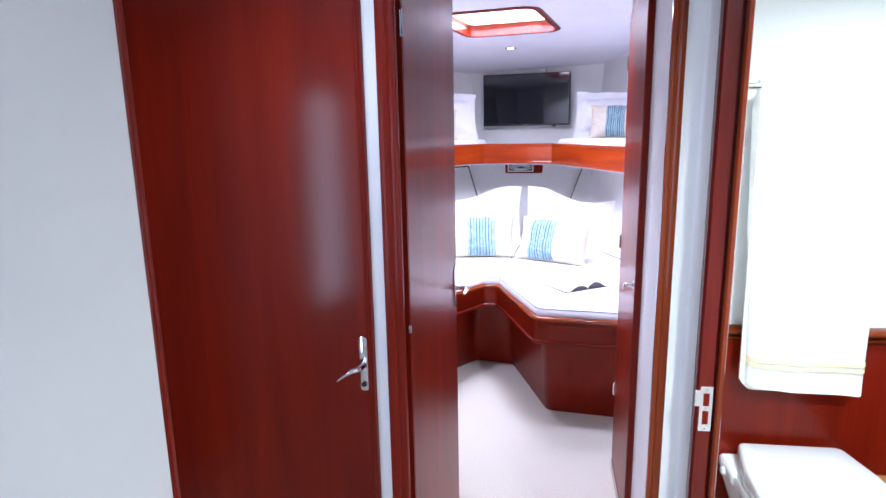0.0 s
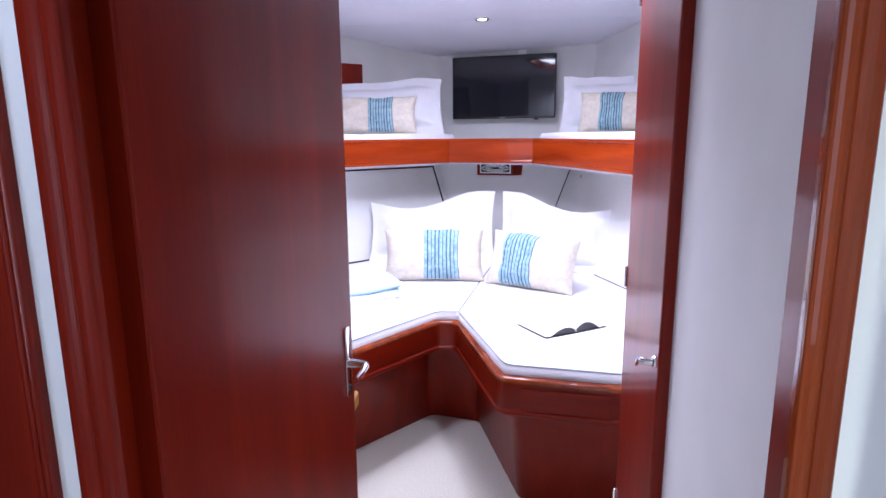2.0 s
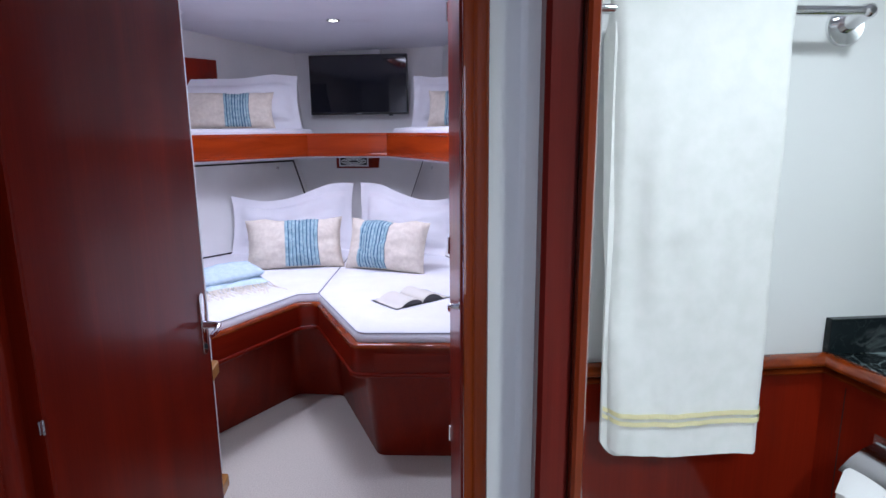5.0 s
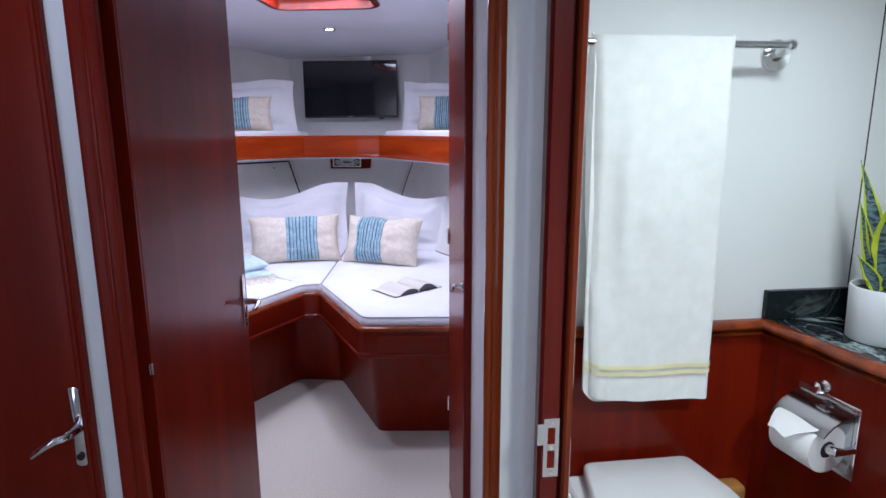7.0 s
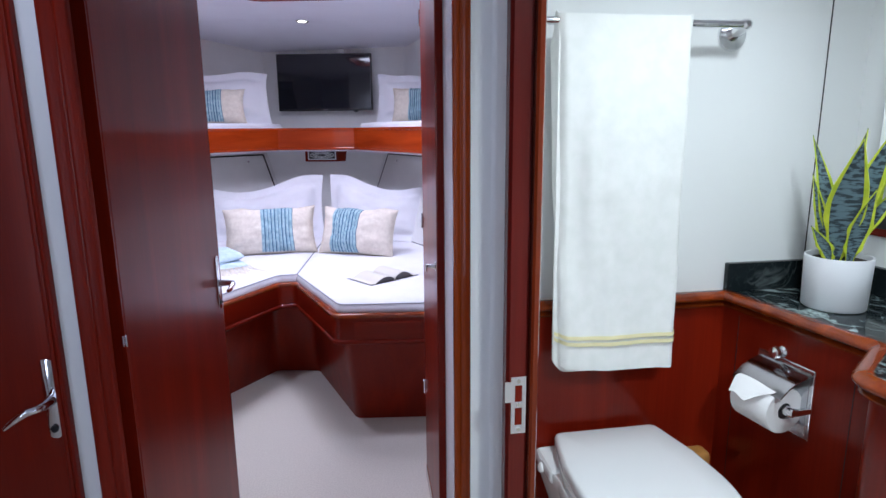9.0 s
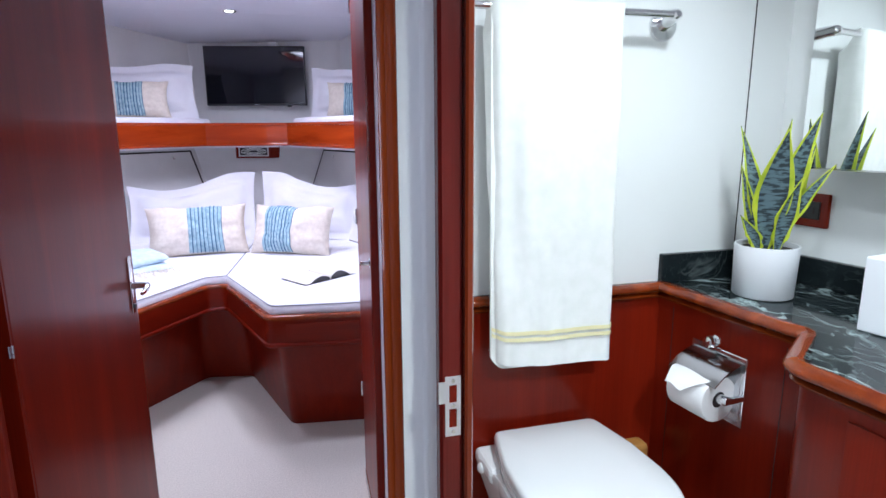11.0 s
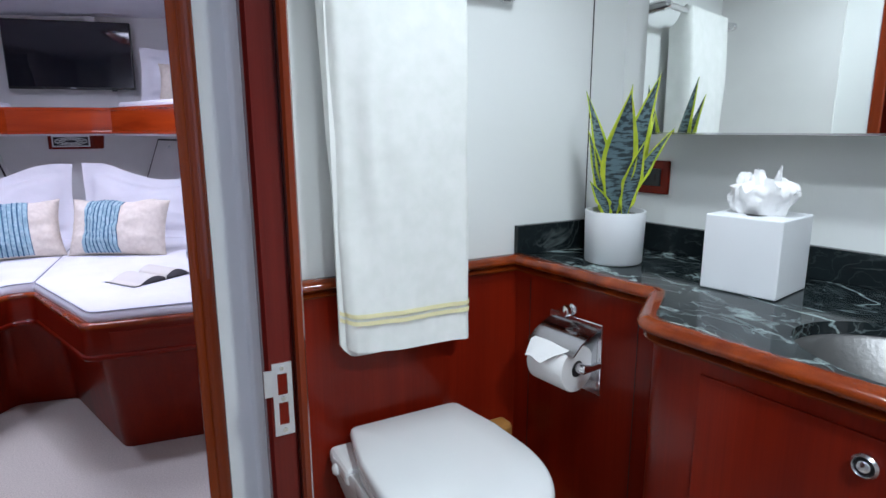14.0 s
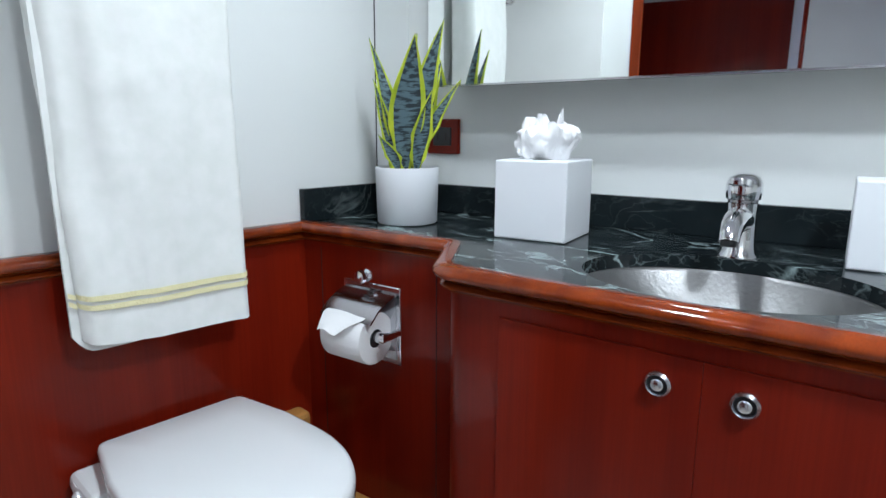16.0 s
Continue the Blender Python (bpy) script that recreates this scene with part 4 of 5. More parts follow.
def soft_fold(w, d, h, seed, z0):
    """A plump folded layer: rounded edges, rumpled top, lying on z0."""
    def side(top):
        def fn(u, v):
            a, b = 2 * u - 1, 2 * v - 1
            body = max(0.0, 1 - abs(a) ** 7) ** 0.5 * max(0.0, 1 - abs(b) ** 6) ** 0.5
            wob = 0.010 * noise.noise(Vector((a * 1.6 + seed, b * 1.6, seed)))
            x = a * w / 2 + wob * b
            y = b * d / 2 + 0.9 * wob * a + 0.006 * math.sin(a * 3 + seed)
            rum = 0.011 * noise.noise(Vector((x * 9 + seed, y * 9, 2.0))) + 0.005 * noise.noise(Vector((x * 26, y * 26 + seed, 5.0)))
            z = z0 + h / 2 + (1 if top else -1) * h / 2 * body + (rum * body if top else 0)
            return Vector((x, y, z))
        return fn
    bm = join(sheet(side(True), 34, 26), sheet(side(False), 34, 26))
    bmesh.ops.remove_doubles(bm, verts=bm.verts, dist=0.0004)
    return bm


part("fold", soft_fold(0.42, 0.29, 0.040, 1.3, 0.001), THROW, throw, "", True, 75)
part("fold", moved(soft_fold(0.40, 0.26, 0.046, 4.1, 0.034), pose(0.004, 0.012, 0, 2, -3, 3)), THROW, throw, "", True, 75)
fr_bm = bmesh.new()
for k in range(64):
    x = -0.21 + 0.42 * k / 63 + random.uniform(-0.003, 0.003)
    ln, sway = random.uniform(0.075, 0.15), random.uniform(-0.03, 0.03)
    y0 = -0.136
    fr_bm = join(fr_bm, tube([(x, y0, 0.020), (x + 0.3 * sway, y0 - 0.25 * ln, 0.008), (x + sway + random.uniform(-0.006, 0.006), y0 - 0.62 * ln, 0.0045), (x + 1.5 * sway, y0 - ln, 0.0045)], [0.0034, 0.0030, 0.0042, 0.0026], 5))
part("fringe", fr_bm, FRINGE, throw, "knotted cream fringe")["kind"] = "stuff"

# wardrobe end with a boarding ladder
solid("wall_wardrobe", box(-0.95, 2.30, 0.0, -0.352, 2.34, CABIN_Z), GELCOAT, "white wardrobe end panel behind the open door", "wall")
ladder = thing("bunk_ladder", pose(-0.375, 2.292, 0), "honey-varnished wooden bunk ladder on the wardrobe end", "ladder")
part("stile", box(-0.018, -0.03, 0.02, 0.030, 0.006, 0.66, 0.006), PINE, ladder, "honey wood stile")
part("stile", box(-0.33, -0.03, 0.02, -0.285, 0.006, 0.66, 0.006), PINE, ladder, "honey wood stile")
for sz in (0.30, 0.67):
    part("tread", box(-0.34, -0.085, sz - 0.022, 0.055, 0.008, sz + 0.022, 0.008), PINE, ladder, "honey wood tread")
part("hook", join(box(-0.02, -0.04, 1.475, 0.026, 0.006, 1.525, 0.005)), PINE, ladder, "honey wood keeper block")
part("clip", box(-0.022, -0.044, 1.527, 0.030, 0.006, 1.553, 0.004), CHROME, ladder, "chrome keeper clip")

# ---- washroom ----
# dado panelling on the towel wall with capping rail
solid("panelling_towel_wall", box(0.388, 1.640, 0, 1.065, 1.6545, 0.875), MAHOGANY, "dark mahogany dado panelling", "wall panel")
CAP = [(0.0, -0.046), (0.010, -0.046)] + [(0.010 + 0.011 * math.sin(math.pi * k / 7), -0.044 + 0.014 * k / 7) for k in range(8)] + [(0.012, -0.028)] \
    + [(0.014 + 0.021 * math.sin(math.pi * k / 10) ** 0.7, -0.026 + 0.031 * k / 10) for k in range(11)] + [(0.0, 0.005)]
COUNTER = 0.905
P0, P1 = Vector((1.055, 1.640)), Vector((1.113, 1.228))
Q0, Q1 = Vector((0.958, 1.118)), Vector((1.020, 0.55))
Q2 = Vector((1.12, -0.25))
trim_path = rounded([(0.395, 1.640), tuple(P0), tuple(P1), tuple(Q0), tuple(Q1), tuple(Q2)], [0, 0.006, 0.05, 0.045, 0.2, 0], 8)
solid("trim_capping", sweep(trim_path, [(o * 0.86, COUNTER + 0.001 + z * 0.82) for o, z in CAP]), TRIM_WOOD, "varnished bullnose capping round dado and counter", "capping", None, "structure", True)
vanity = thing("vanity_cabinet", Matrix.Identity(4), "mahogany vanity cabinet with stepped curved front", "cabinet")
front_line = rounded([(1.055, 1.640), tuple(P1), tuple(Q0), tuple(Q1), tuple(Q2)], [0, 0.05, 0.045, 0.2, 0], 8)
part("carcass", skirt(front_line, COUNTER - 0.03, front_line, 0.0), MAHOGANY, vanity, "", True, 30)
ang = math.degrees(math.atan2(Q1.y - Q0.y, Q1.x - Q0.x))
FR = pose(Q0.x, Q0.y, 0, 0, 0, ang)     # x along the front, aft; -y into the room side is to the right of travel
door_a = part("cabinet_door", moved(box(0.090, -0.004, 0.10, 0.3653, 0.0, COUNTER - 0.061, 0.0008), FR), MAHOGANY, vanity, "flush mahogany door")
door_b = part("cabinet_door", moved(box(0.3656, -0.004, 0.10, 0.56, 0.0, COUNTER - 0.061, 0.0008), FR), MAHOGANY, vanity, "flush mahogany door")
for dpart, kx in ((door_a, 0.317), (door_b, 0.413)):
    part("push_knob", moved(lathe([(0.0, 0.0), (0.0155, 0.0), (0.016, 0.006), (0.0130, 0.010), (0.0115, 0.008), (0.0105, 0.004), (0.0, 0.004)], 28), FR @ pose(kx, -0.004, 0.806, 90)), STEEL, dpart, "round chrome push-button knob", True)
    part("button", moved(lathe([(0.0075, 0.003), (0.0078, 0.009), (0.006, 0.0105), (0, 0.011)], 20), FR @ pose(kx, -0.004, 0.806, 90)), STEEL, dpart, "steel push button", True)
    part("ring_gap", moved(lathe([(0.0075, 0.0045), (0.0112, 0.0045), (0.0112, 0.005), (0.0075, 0.005)], 20), FR @ pose(kx, -0.004, 0.806, 90)), BLACK, dpart, "dark ring round the button", True)
ROLLP = pose(1.061, 1.60, 0, 0, 0, 0) @ Matrix.Rotation(math.atan2(P1.y - P0.y, P1.x - P0.x), 4, 'Z')  # x aft along the panel, -y into the room
for gx in (0.010, 0.318):
    part("groove", moved(box(gx, -0.0012, 0.0, gx + 0.0016, 0.001, COUNTER - 0.05), ROLLP), DARK_GAP, vanity, "dark panel joint")
plinth = thing("plinth_ledge", ROLLP, "varnished honey wood ledge at the foot of the panel", "ledge")
part("ledge", box(-0.02, -0.07, 0.27, 0.36, -0.001, 0.30, 0.006), PINE, plinth)
part("riser", box(-0.02, -0.06, 0.0, 0.36, -0.002, 0.27), MAHOGANY, plinth, "dark riser under the ledge")
block = thing("wall_block", pose(0.985, 1.6395, 0.44), "small varnished wood buffer block behind the toilet", "buffer")
part("block", box(-0.035, -0.05, -0.03, 0.035, 0.0, 0.045, 0.010), PINE, block)

# counter with a cut-out for the basin
BASIN = Vector((1.165, 0.795))
BA = radians(9)
def oval(rx, ry, n=48, c=BASIN):
    return [(c.x + rx * math.cos(a) * math.cos(BA) - ry * math.sin(a) * math.sin(BA), c.y + rx * math.cos(a) * math.sin(BA) + ry * math.sin(a) * math.cos(BA)) for a in [2 * math.pi * k / n for k in range(n)]]


top = bmesh.new()
counter_out = front_line + [(1.70, -0.25), (1.423, 1.50), (1.399, 1.653)]
edges, hole_v = [], []
for loop in (counter_out, oval(0.150, 0.195)):
    vs = [top.verts.new((x, y, COUNTER)) for x, y in loop]
    edges += [top.edges.new((vs[i], vs[(i + 1) % len(vs)])) for i in range(len(vs))]
    hole_v = vs
bmesh.ops.triangle_fill(top, edges=edges, use_beauty=True)
low = [top.verts.new((v.co.x, v.co.y, COUNTER - 0.022)) for v in hole_v]
for i in range(len(low)):
    top.faces.new((hole_v[i], hole_v[(i + 1) % len(low)], low[(i + 1) % len(low)], low[i]))
counter = thing("marble_counter", Matrix.Identity(4), "polished black-green marble counter with white veins", "counter top")
part("slab", top, MARBLE, counter)
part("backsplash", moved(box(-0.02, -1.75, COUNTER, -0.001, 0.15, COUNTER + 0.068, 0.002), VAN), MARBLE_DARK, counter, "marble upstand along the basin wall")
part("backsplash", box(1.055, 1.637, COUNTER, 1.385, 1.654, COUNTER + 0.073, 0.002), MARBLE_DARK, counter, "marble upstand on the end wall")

basin = thing("wash_basin", pose(BASIN.x, BASIN.y, COUNTER, 0, 0, 9), "oval undermounted hammered steel wash basin", "basin")
part("bowl", lathe([(0.0, -0.130), (0.25, -0.126), (0.55, -0.108), (0.82, -0.068), (0.97, -0.028), (1.0, -0.020), (1.08, -0.020)], 48, 0.152, 0.197), HAMMERED, basin, "", True, 60)
part("drain", moved(lathe([(0.0, 0.002), (0.018, 0.002), (0.022, 0.0), (0.022, -0.004)], 24), pose(0, 0, -0.126)), CHROME, basin, "", True)

FAU = pose(1.342, 0.829, COUNTER, 0, 0, 9)
faucet = thing("basin_faucet", FAU, "stout chrome single-lever basin faucet", "faucet")
part("base", lathe([(0, 0), (0.031, 0), (0.031, 0.004), (0.027, 0.009), (0.0245, 0.030), (0.0235, 0.070), (0.0245, 0.088), (0, 0.090)], 32), CHROME, faucet, "", True)
spout = part("spout", tube([(0.004, 0, 0.058), (-0.03, 0, 0.064), (-0.065, 0, 0.065), (-0.092, 0, 0.060), (-0.108, 0, 0.050), (-0.113, 0, 0.040)], [0.021, 0.0205, 0.0185, 0.0165, 0.0150, 0.0140], 20), CHROME, faucet, "short thick spout", True)
part("aerator", moved(lathe([(0, 0), (0.0105, 0), (0.0115, 0.004), (0.0115, 0.008), (0, 0.008)], 20), pose(-0.1145, 0, 0.0335, 0, 14, 0)), BLACK, spout, "dark aerator")
part("collar", lathe([(0.0225, 0.089), (0.0225, 0.093), (0.0245, 0.094)], 32), DARK_CHROME, faucet, "", True)
cap_lever = part("lever", lathe([(0, 0.093), (0.0255, 0.094), (0.0275, 0.104), (0.027, 0.118), (0.022, 0.128), (0.012, 0.133), (0, 0.134)], 32), CHROME, faucet, "domed lever cap", True)
part("grip", moved(prism(rounded([(0.0, -0.016), (0.0, 0.016), (-0.074, 0.0125), (-0.074, -0.0125)], 0.011, 5), 0, 0.011, 0.003), pose(-0.012, 0, 0.112, 0, 8, 0)), CHROME, cap_lever, "flat lever grip", True)

# mirrored cabinet above the basin
cab = thing("mirror_cabinet", VAN, "frameless mirrored wall cabinet above the basin", "mirror cabinet")
part("carcass", box(-0.112, -1.75, 1.208, -0.002, 0.012, TOP - 0.004), GELCOAT, cab, "white cabinet body")
part("mirror", box(-0.118, -1.75, 1.203, -0.1125, 0.014, TOP - 0.006), MIRROR, cab, "clear mirror door")
part("edge_trim", box(-0.1185, -1.75, 1.199, -0.108, 0.014, 1.2028), STEEL, cab, "thin metal lower edge")

outlet = thing("power_outlet", VAN @ pose(0, 0.048, 1.090), "dark socket in a varnished wood plate", "power outlet")
part("plate", box(-0.010, -0.046, -0.042, 0.0, 0.046, 0.042, 0.003), MAHOGANY, outlet)
part("socket", box(-0.014, -0.026, -0.022, -0.009, 0.026, 0.022, 0.002), BLACK, outlet, "black socket insert")
for k in (-0.012, 0.012):
    part("slot", box(-0.0145, k - 0.002, -0.008, -0.0138, k + 0.002, 0.008), DARK_GAP, outlet)

# towel rail and towel
RZ, RY = 1.540, 1.585
rail = thing("towel_rail", pose(0, RY, RZ), "chrome towel rail on round wall roses", "towel rail")
part("bar", tube([(0.47, 0, 0), (1.012, 0, 0)], 0.0085, 16), CHROME, rail, "", True)
for rx in (0.485, 1.006):
    post = part("post", tube([(rx + 0.012, 0.068, -0.010), (rx + 0.009, 0.045, -0.007), (rx + 0.004, 0.02, -0.002), (rx, 0.004, 0), (rx - 0.001, -0.006, 0), (rx - 0.001, -0.012, 0)], [0.019, 0.0155, 0.0135, 0.0135, 0.012, 0.006], 18), CHROME, rail, "", True)
    part("rose", moved(lathe([(0, 0), (0.036, 0), (0.036, 0.004), (0.033, 0.008), (0.013, 0.010)], 28), pose(rx + 0.014, 0.070, -0.013, 90)), CHROME, post, "round wall rose", True)

towel = thing("bath_towel", pose(0, RY, 0), "white terry towel with yellow stripes over the rail", "towel")
TX0, TX1 = 0.560, 0.874


def towel_y(s):
    return -0.014 - 0.016 * math.sin(min(1, s * 3) * math.pi / 2)


def towel_front(off=0.0):
    def fn(u, v):
        # v from the fold over the rail down to the hem; the near edge rolls back towards the wall
        z = RZ + 0.012 - v * (RZ + 0.012 - 0.745) + (0.006 * abs(u - 0.42) + 0.018 * (1 - u) + 0.016 * max(0.0, 1 - u / 0.10) ** 2 + 0.010 * max(0.0, (u - 0.93) / 0.07) ** 2) * v ** 6
        c = min(1.0, max(0.0, (u - 0.03) / 0.93))
        x = (TX0 + TX1) / 2 + (c - 0.5) * (TX1 - TX0) * (1 - 0.02 * v) + 0.022 * (1 - c) * v
        crease = 0.014 * math.exp(-((u - 0.34 + 0.10 * math.sin(3.2 * v)) / 0.06) ** 2) * math.sin(math.pi * min(1, v * 1.25)) ** 2
        tuck = 0.003 * math.exp(-((u - 0.36) / 0.16) ** 2 - ((v - 0.47) / 0.018) ** 2) + 0.0025 * math.exp(-((u - 0.62) / 0.3) ** 2 - ((v - 0.455 + 0.03 * u) / 0.012) ** 2)
        f = 0.006 * math.sin(u * 7 + 0.9 + 0.8 * v) * v + 0.012 * noise.noise(Vector((u * 2.8, v * 2.0, 4.0))) + 0.0028 * noise.noise(Vector((u * 9, v * 7.0, 9.0))) + 0.0010 * noise.noise(Vector((u * 22, v * 30.0, 2.0)))
        roll = (max(0.0, (0.09 - u) / 0.09) ** 1.6 * 0.052 + max(0.0, (u - 0.92) / 0.08) ** 1.6 * 0.066) * (1 - 0.62 * min(1, max(0, (v - 0.45) / 0.25)))
        y = towel_y(v) + (f - crease - tuck) * min(1, v * 2.5) + roll * min(1, v * 14) - off
        if v < 0.03:
            y, z = y * (v / 0.03), RZ + 0.0095 + 0.004
        return Vector((x, y, z))
    return fn


part("front_drop", sheet(towel_front(), 64, 70, 0.006), TOWEL, towel, "", True, 80)


def towel_back(u, v):
    z = RZ + 0.0135 - v * (RZ - 0.985)
    x = TX0 + 0.030 + u * (TX1 - TX0 - 0.034)
    y = 0.0 + 0.040 * math.sin(min(1, v * 5) * math.pi / 2) + 0.004 * math.sin(u * 11) * v
    return Vector((x, y, z))


part("back_drop", sheet(towel_back, 24, 40, 0.007), TOWEL, towel, "", True, 80)
ff = towel_front(0.0046)


def towel_inner(off=0.0):
    """The second layer, a little wider on one side and longer than the first."""
    def fn(u, v):
        z = RZ - 0.02 - v * (RZ - 0.02 - 0.750 - 0.010 * u * u) + 0.030 * max(0.0, 1 - u / 0.16) ** 2 * v ** 8
        x = TX0 + 0.006 + 0.006 * v + u * (TX1 - TX0 - 0.105)
        return Vector((x, -0.008 - 0.006 * v + 0.003 * math.sin(u * 8 + v) * v - off, z))
    return fn


inner = part("inner_drop", sheet(towel_inner(), 24, 40, 0.006), TOWEL, towel, "second layer of the folded towel", True, 80)
fi = towel_inner(0.0045)
for v0, v1 in ((0.878, 0.890), (0.898, 0.910)):
    part("stripe", sheet(lambda u, v, a=v0, c=v1: fi(0.003 + 0.3 * u, a + (c - a) * v), 10, 2), TOWEL_YELLOW, inner, "yellow woven stripe", True, 80)
for v0, v1 in ((0.885, 0.897), (0.905, 0.917)):
    part("stripe", sheet(lambda u, v, a=v0, b=v1: ff(0.02 + 0.96 * u, a + (b - a) * v), 64, 2), TOWEL_YELLOW, towel, "yellow woven stripe", True, 80)

# toilet roll holder
HOLD = ROLLP @ pose(0.157, 0, 0.716)
holder = thing("toilet_roll_holder", HOLD, "chrome hooded toilet roll holder with white roll", "toilet roll holder")
part("back_plate", box(-0.077, -0.005, -0.082, 0.077, 0.0, 0.082, 0.003), CHROME, holder)
part("recess", box(-0.066, -0.0062, -0.070, 0.066, -0.005, 0.066), STEEL, holder, "recessed dull steel panel")
hood = [(-0.005, 0.066), (-0.032, 0.058), (-0.060, 0.044), (-0.083, 0.024), (-0.085, 0.026), (-0.062, 0.047), (-0.033, 0.062), (-0.005, 0.070)]
hb = bmesh.new()
ra = [hb.verts.new((-0.068, y, z)) for y, z in hood]
rb = [hb.verts.new((0.068, y, z)) for y, z in hood]
hb.faces.new(ra), hb.faces.new(rb[::-1])
for i in range(len(ra)):
    hb.faces.new((ra[i], ra[(i + 1) % len(ra)], rb[(i + 1) % len(rb)], rb[i]))
part("hood", hb, DARK_CHROME, holder, "curved chrome flap", True, 40)
for sx in (-1, 1):
    part("arm", tube([(sx * 0.070, -0.004, -0.012), (sx * 0.070, -0.03, -0.012), (sx * 0.066, -0.045, -0.012), (sx * 0.050, -0.047, -0.012)], [0.008, 0.008, 0.011, 0.012], 14), CHROME, holder, "chrome arm", True)
roll = part("paper_roll", moved(lathe([(0.019, -0.052), (0.051, -0.052), (0.053, -0.049), (0.053, 0.049), (0.051, 0.052), (0.019, 0.052), (0.019, -0.052)], 36), pose(0, -0.050, -0.014, 0, 90, 0)), PAPER, holder, "white paper roll", True)
part("core", moved(lathe([(0.0, 0.05), (0.0185, 0.05), (0.0185, -0.05), (0, -0.05)], 20), pose(0, -0.050, -0.014, 0, 90, 0)), BLACK, roll, "dark core")


def tail(u, v):
    """The free end comes out under the flap and is folded to a point."""
    a = radians(8 + 62 * v)
    r = 0.0545 + 0.026 * v * v
    half = 0.052 * (1 - 0.55 * max(0.0, v - 0.45) / 0.55)
    x = -0.010 * v + (2 * u - 1) * half
    return Vector((x, -0.050 - r * math.sin(a), -0.014 + r * math.cos(a) - 0.004 * v + 0.004 * v * math.sin(u * 5)))


part("loose_sheet", sheet(tail, 8, 14, 0.001), PAPER, roll, "folded loose end", True, 60)
hook = thing("robe_hook", ROLLP @ pose(0.145, 0, 0.812), "small chrome knob hook on the panel", "hook")
part("rose", moved(lathe([(0, 0), (0.014, 0), (0.013, 0.004), (0.007, 0.008)], 20), pose(0, 0, 0, 90)), CHROME, hook, "", True)
part("knob", moved(lathe([(0.006, 0.004), (0.006, 0.011), (0.013, 0.016), (0.0155, 0.022), (0.013, 0.029), (0, 0.032)], 20), pose(0, 0, 0, 90)), CHROME, hook, "", True)

# toilet
TOI = pose(0.731, 1.63, 0)
toilet = thing("toilet", TOI, "white ceramic toilet with closed lid", "toilet")


def lid_outline(w_back, w, back, front, n=40):
    pts = []
    for k in range(n + 1):
        a = math.pi * k / n
        pts.append((-w * math.cos(a), (back + 0.52 * (front - back)) + 0.48 * (front - back) * math.sin(a) ** 0.9))
    return [(w_back, back)] + [(w * 0.97, back + 0.30 * (front - back))] + pts[::-1] + [(-w * 0.97, back + 0.30 * (front - back)), (-w_back, back)]


def slab_rings(poly, levels):
    bm = bmesh.new()
    c = Vector((0, -0.24))
    rings = [[bm.verts.new((*(c + (Vector(p) - c) * s), z)) for p in poly] for s, z in levels]
    for a, b in zip(rings, rings[1:]):
        for i in range(len(a)):
            bm.faces.new((a[i], a[(i + 1) % len(a)], b[(i + 1) % len(b)], b[i]))
    bm.faces.new(rings[0][::-1]), bm.faces.new(rings[-1])
    return bm


lid_poly = rounded(lid_outline(0.134, 0.166, -0.012, -0.472), 0.022, 3)
part("lid", slab_rings(lid_poly, [(0.985, 0.541), (1.0, 0.545), (1.0, 0.562), (0.985, 0.570), (0.95, 0.573), (0.6, 0.576), (0.1, 0.577)]), CERAMIC, toilet, "", True, 50)
part("seat", slab_rings(lid_poly, [(0.97, 0.515), (0.99, 0.520), (0.99, 0.535), (0.97, 0.540)]), CERAMIC, toilet, "", True, 50)
bowl_poly = rounded(lid_outline(0.188, 0.176, 0.0, -0.46), 0.03, 3)
part("bowl", slab_rings(bowl_poly, [(0.55, 0.0), (0.58, 0.02), (0.55, 0.10), (0.62, 0.28), (0.86, 0.42), (0.97, 0.49), (0.99, 0.515), (0.97, 0.522)]), CERAMIC, toilet, "", True, 50)
part("rear_deck", box(-0.178, -0.115, 0.49, 0.178, 0.004, 0.530, 0.014, 3), CERAMIC, toilet, "flat deck behind the lid")
part("hinge_cap", moved(lathe([(0, 0), (0.013, 0), (0.013, 0.006), (0.008, 0.011), (0, 0.012)], 20), pose(-0.176, -0.055, 0.505, 0, -90, 0)), CERAMIC, toilet, "round cream hinge cap", True)

# potted snake plant
POT = pose(1.214, 1.476, COUNTER + 0.001)
plant = thing("potted_snake_plant", POT, "snake plant with yellow-edged leaves in white pot", "plant")
pot = part("pot", lathe([(0, 0), (0.062, 0), (0.0655, 0.003), (0.069, 0.118), (0.0685, 0.121), (0.0645, 0.121), (0.062, 0.105), (0, 0.105)], 48), MATT_WHITE, plant, "cylindrical matt white ceramic pot", True, 50)
part("soil", lathe([(0, 0.106), (0.0625, 0.106), (0.0625, 0.109), (0.03, 0.112), (0, 0.113)], 32), SOIL, plant)


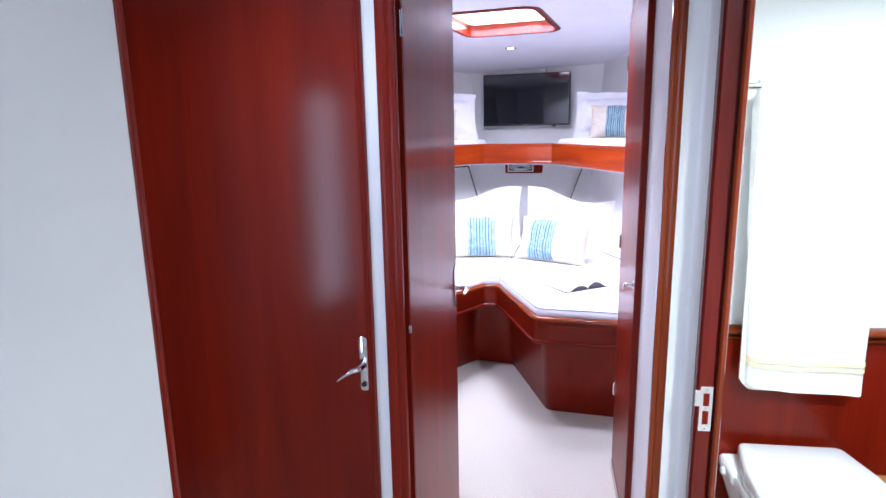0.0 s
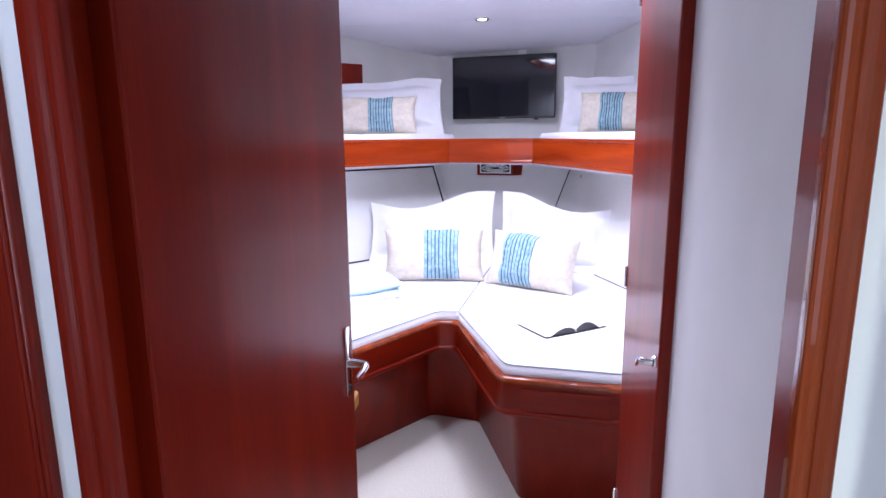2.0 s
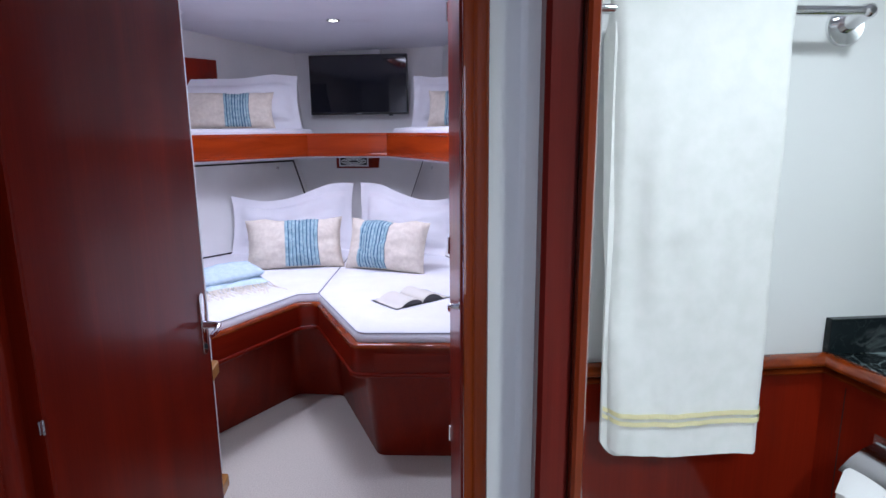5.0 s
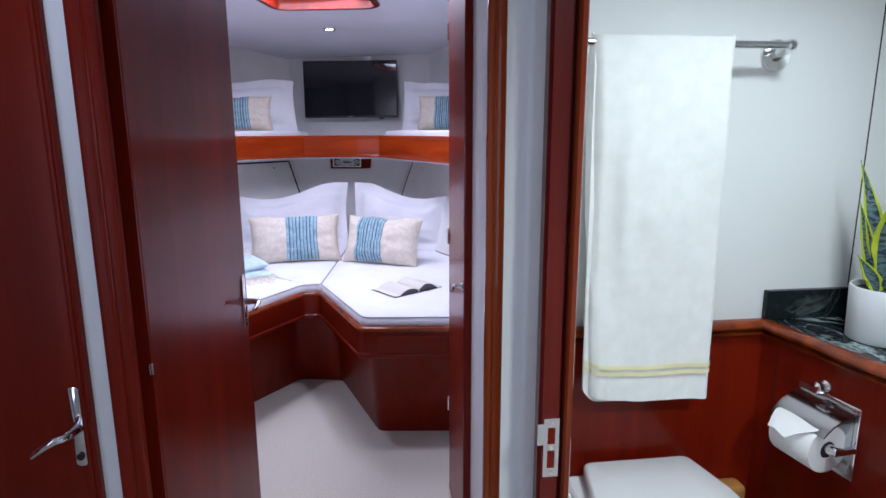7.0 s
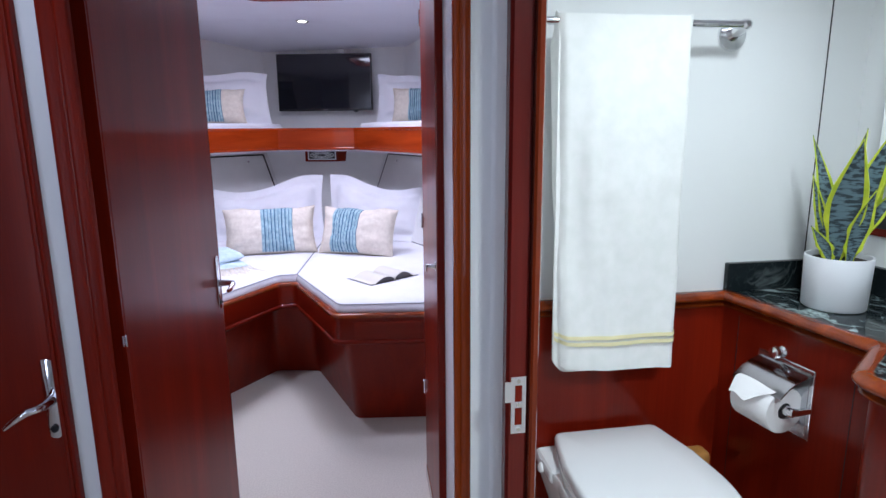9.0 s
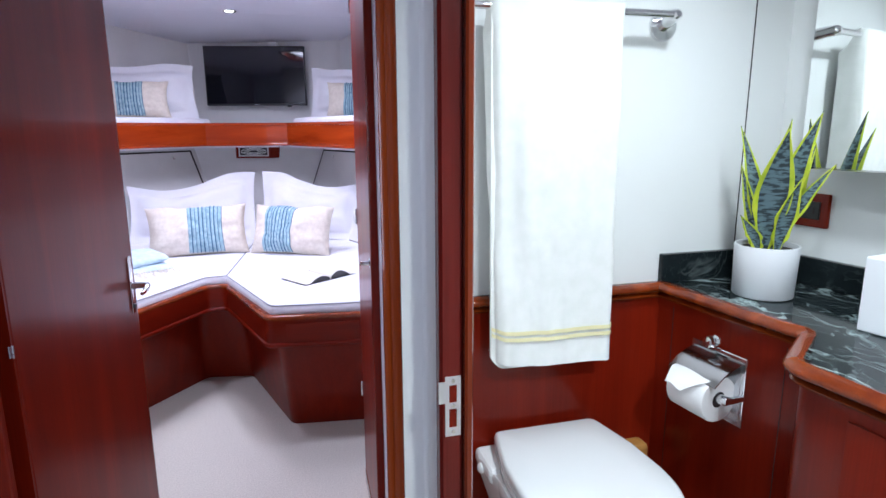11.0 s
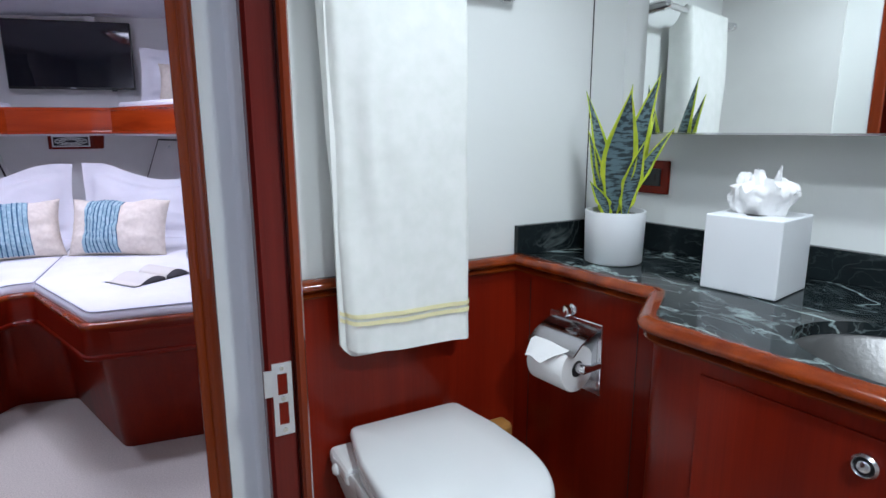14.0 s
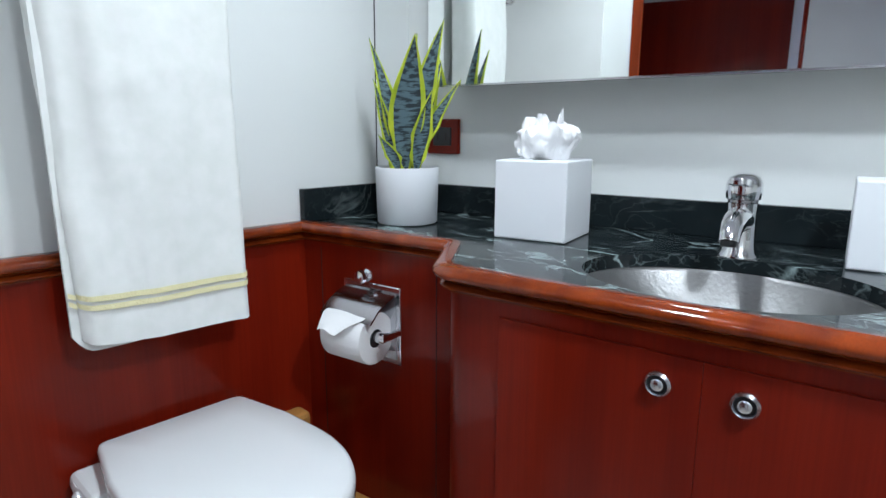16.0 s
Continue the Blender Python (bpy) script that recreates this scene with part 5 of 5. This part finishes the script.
def leaf(base, height, width, az, lean, twist, curl=0.0):
    """A sword leaf: base (x, y), its lean direction az, how far the tip leans, and the turn of its blade."""
    fwd = Vector((math.cos(radians(az)), math.sin(radians(az)), 0))
    face = radians(twist)
    side0 = Vector((math.cos(face), math.sin(face), 0))

    def width_at(v):
        return width * (0.30 + 0.70 * math.sin(min(1, v / 0.55) * math.pi / 2) ** 1.2) * (1 - max(0, (v - 0.5) / 0.5) ** 1.3)

    def mid(v):
        return Vector((base[0], base[1], 0.105)) + fwd * lean * v ** 1.6 + Vector((0, 0, height * v))

    def fn(a, b, off=0.0):
        def inner(u, v):
            s = a + (b - a) * u
            sd = (side0 + Vector((-side0.y, side0.x, 0)) * (curl * v)).normalized()
            nrm = sd.cross(Vector((0, 0, 1)))
            w = width_at(v)
            edge = 0.0025 * math.sin(v * 23 + twist) * (abs(s) > 0.9) * math.copysign(1, s) * (1 - v) * (1 - v) * 2
            return mid(v) + sd * (s * w / 2 + edge) + nrm * (0.18 * w * (s * s) + off)
        return inner
    lf = part("leaf", sheet(fn(-0.75, 0.75), 6, 26, 0.002, True), LEAF, plant, "dark banded leaf blade", True, 70)
    for a, b in ((-1.0, -0.75), (0.75, 1.0)):
        part("margin", sheet(fn(a, b), 2, 26, 0.0022), LEAF_EDGE, lf, "yellow leaf margin", True, 70)


RIGHT = Vector((0.72, -0.69))
BACK = Vector((0.69, 0.72))
# across, back, height, width, lean across, lean back, turn, curl
for ac, bk, hgt, wd, la, lb, tw, cu in ((-0.012, -0.02, 0.280, 0.078, 0.030, -0.065, -45, 0.15), (0.020, -0.01, 0.315, 0.056, 0.058, -0.03, -50, -0.2), (-0.034, 0.012, 0.285, 0.044, -0.045, 0.01, -20, 0.3),
                                        (0.036, 0.015, 0.205, 0.036, 0.085, 0.01, -60, 0.2), (0.005, 0.035, 0.30, 0.050, 0.02, 0.02, -75, -0.2), (-0.030, -0.03, 0.085, 0.034, -0.03, -0.01, -40, 0.3),
                                        (0.032, -0.035, 0.175, 0.046, 0.02, -0.02, -35, 0.25), (-0.045, 0.0, 0.20, 0.030, -0.025, 0.0, -70, 0.2), (0.026, 0.03, 0.255, 0.048, 0.055, 0.03, -30, 0.2)):
    q = RIGHT * ac * 0.6 + BACK * bk * 0.7
    ld = RIGHT * (la + 0.4 * ac) + BACK * (lb + 0.3 * bk)
    b, az, ln = (q.x, q.y), math.degrees(math.atan2(ld.y, ld.x)), ld.length
    leaf(b, hgt, wd, az, ln, tw, cu)

# tissue box
BOXM = Matrix.Translation((1.198, 1.222, COUNTER + 0.001)) @ Matrix.Rotation(math.atan2(-0.138, 0.028), 4, 'Z')    # x aft along its face, y outboard
tissue = thing("tissue_box", BOXM, "white square tissue box cover with tissue pulled up", "tissue box")
S = 0.141
part("cover", box(0, 0, 0, S, S, 0.146, 0.003), MATT_WHITE, tissue)
part("opening", moved(prism(oval(0.022, 0.045, 24, Vector((0, 0))), 0.1462, 0.1467), pose(S / 2, S / 2, 0)), BLACK, tissue, "dark oval opening")


def crumple(seed, rx, ry, top, cx=0.0):
    """A crushed tuft: a pleated tube that bulges, then closes to a ragged top."""
    def fn(u, v):
        a = 2 * math.pi * u
        c, s = math.cos(a), math.sin(a)
        w = 0.45 + 0.62 * math.sin(math.pi * min(1, 0.12 + 0.62 * v)) - 0.75 * max(0, v - 0.72) / 0.28
        w *= 1 + 0.24 * noise.noise(Vector((c * 2.4 + seed, s * 2.4, v * 2.5))) + 0.17 * noise.noise(Vector((c * 6, s * 6 + seed, v * 5)))
        z = 0.143 + top * min(1, v / 0.8) * (1 + 0.42 * noise.noise(Vector((c * 2.2 + seed, s * 2.2, 5.0)))) + 0.020 * noise.noise(Vector((c * 5 + seed, s * 5, 2.0 + v))) * v - 0.02 * max(0, v - 0.8)
        return Vector((S / 2 + cx + rx * w * c, S / 2 + ry * w * s, max(0.147, z) if v > 0.05 else 0.143))
    return fn


part("tissue", sheet(crumple(1.0, 0.054, 0.036, 0.060), 64, 18), PAPER, tissue, "crumpled white tissue", True, 40)
part("tissue", sheet(crumple(4.0, 0.026, 0.020, 0.070, -0.020), 48, 16), PAPER, tissue, "folded peak of the pulled tissue", True, 30)


def wisp(u, v):
    """The torn corner that stands up from the tuft."""
    w = 0.020 * (1 - v) ** 0.8 + 0.003
    return Vector((S / 2 + 0.026 + (u - 0.5) * w + 0.006 * v * v, S / 2 - 0.004 + 0.010 * math.sin(3 * u) * (1 - v), 0.185 + 0.052 * v + 0.003 * math.sin(9 * u)))


part("tissue", sheet(wisp, 6, 10, 0.0008), PAPER, tissue, "thin torn corner standing up", True, 60)

canister = thing("white_canister", Matrix.Translation((1.345, 0.681, COUNTER + 0.001)) @ Matrix.Rotation(radians(-81), 4, 'Z'), "white square toiletry canister beside the faucet", "canister")
part("body", box(0, 0, 0, 0.10, 0.10, 0.131, 0.003), MATT_WHITE, canister)
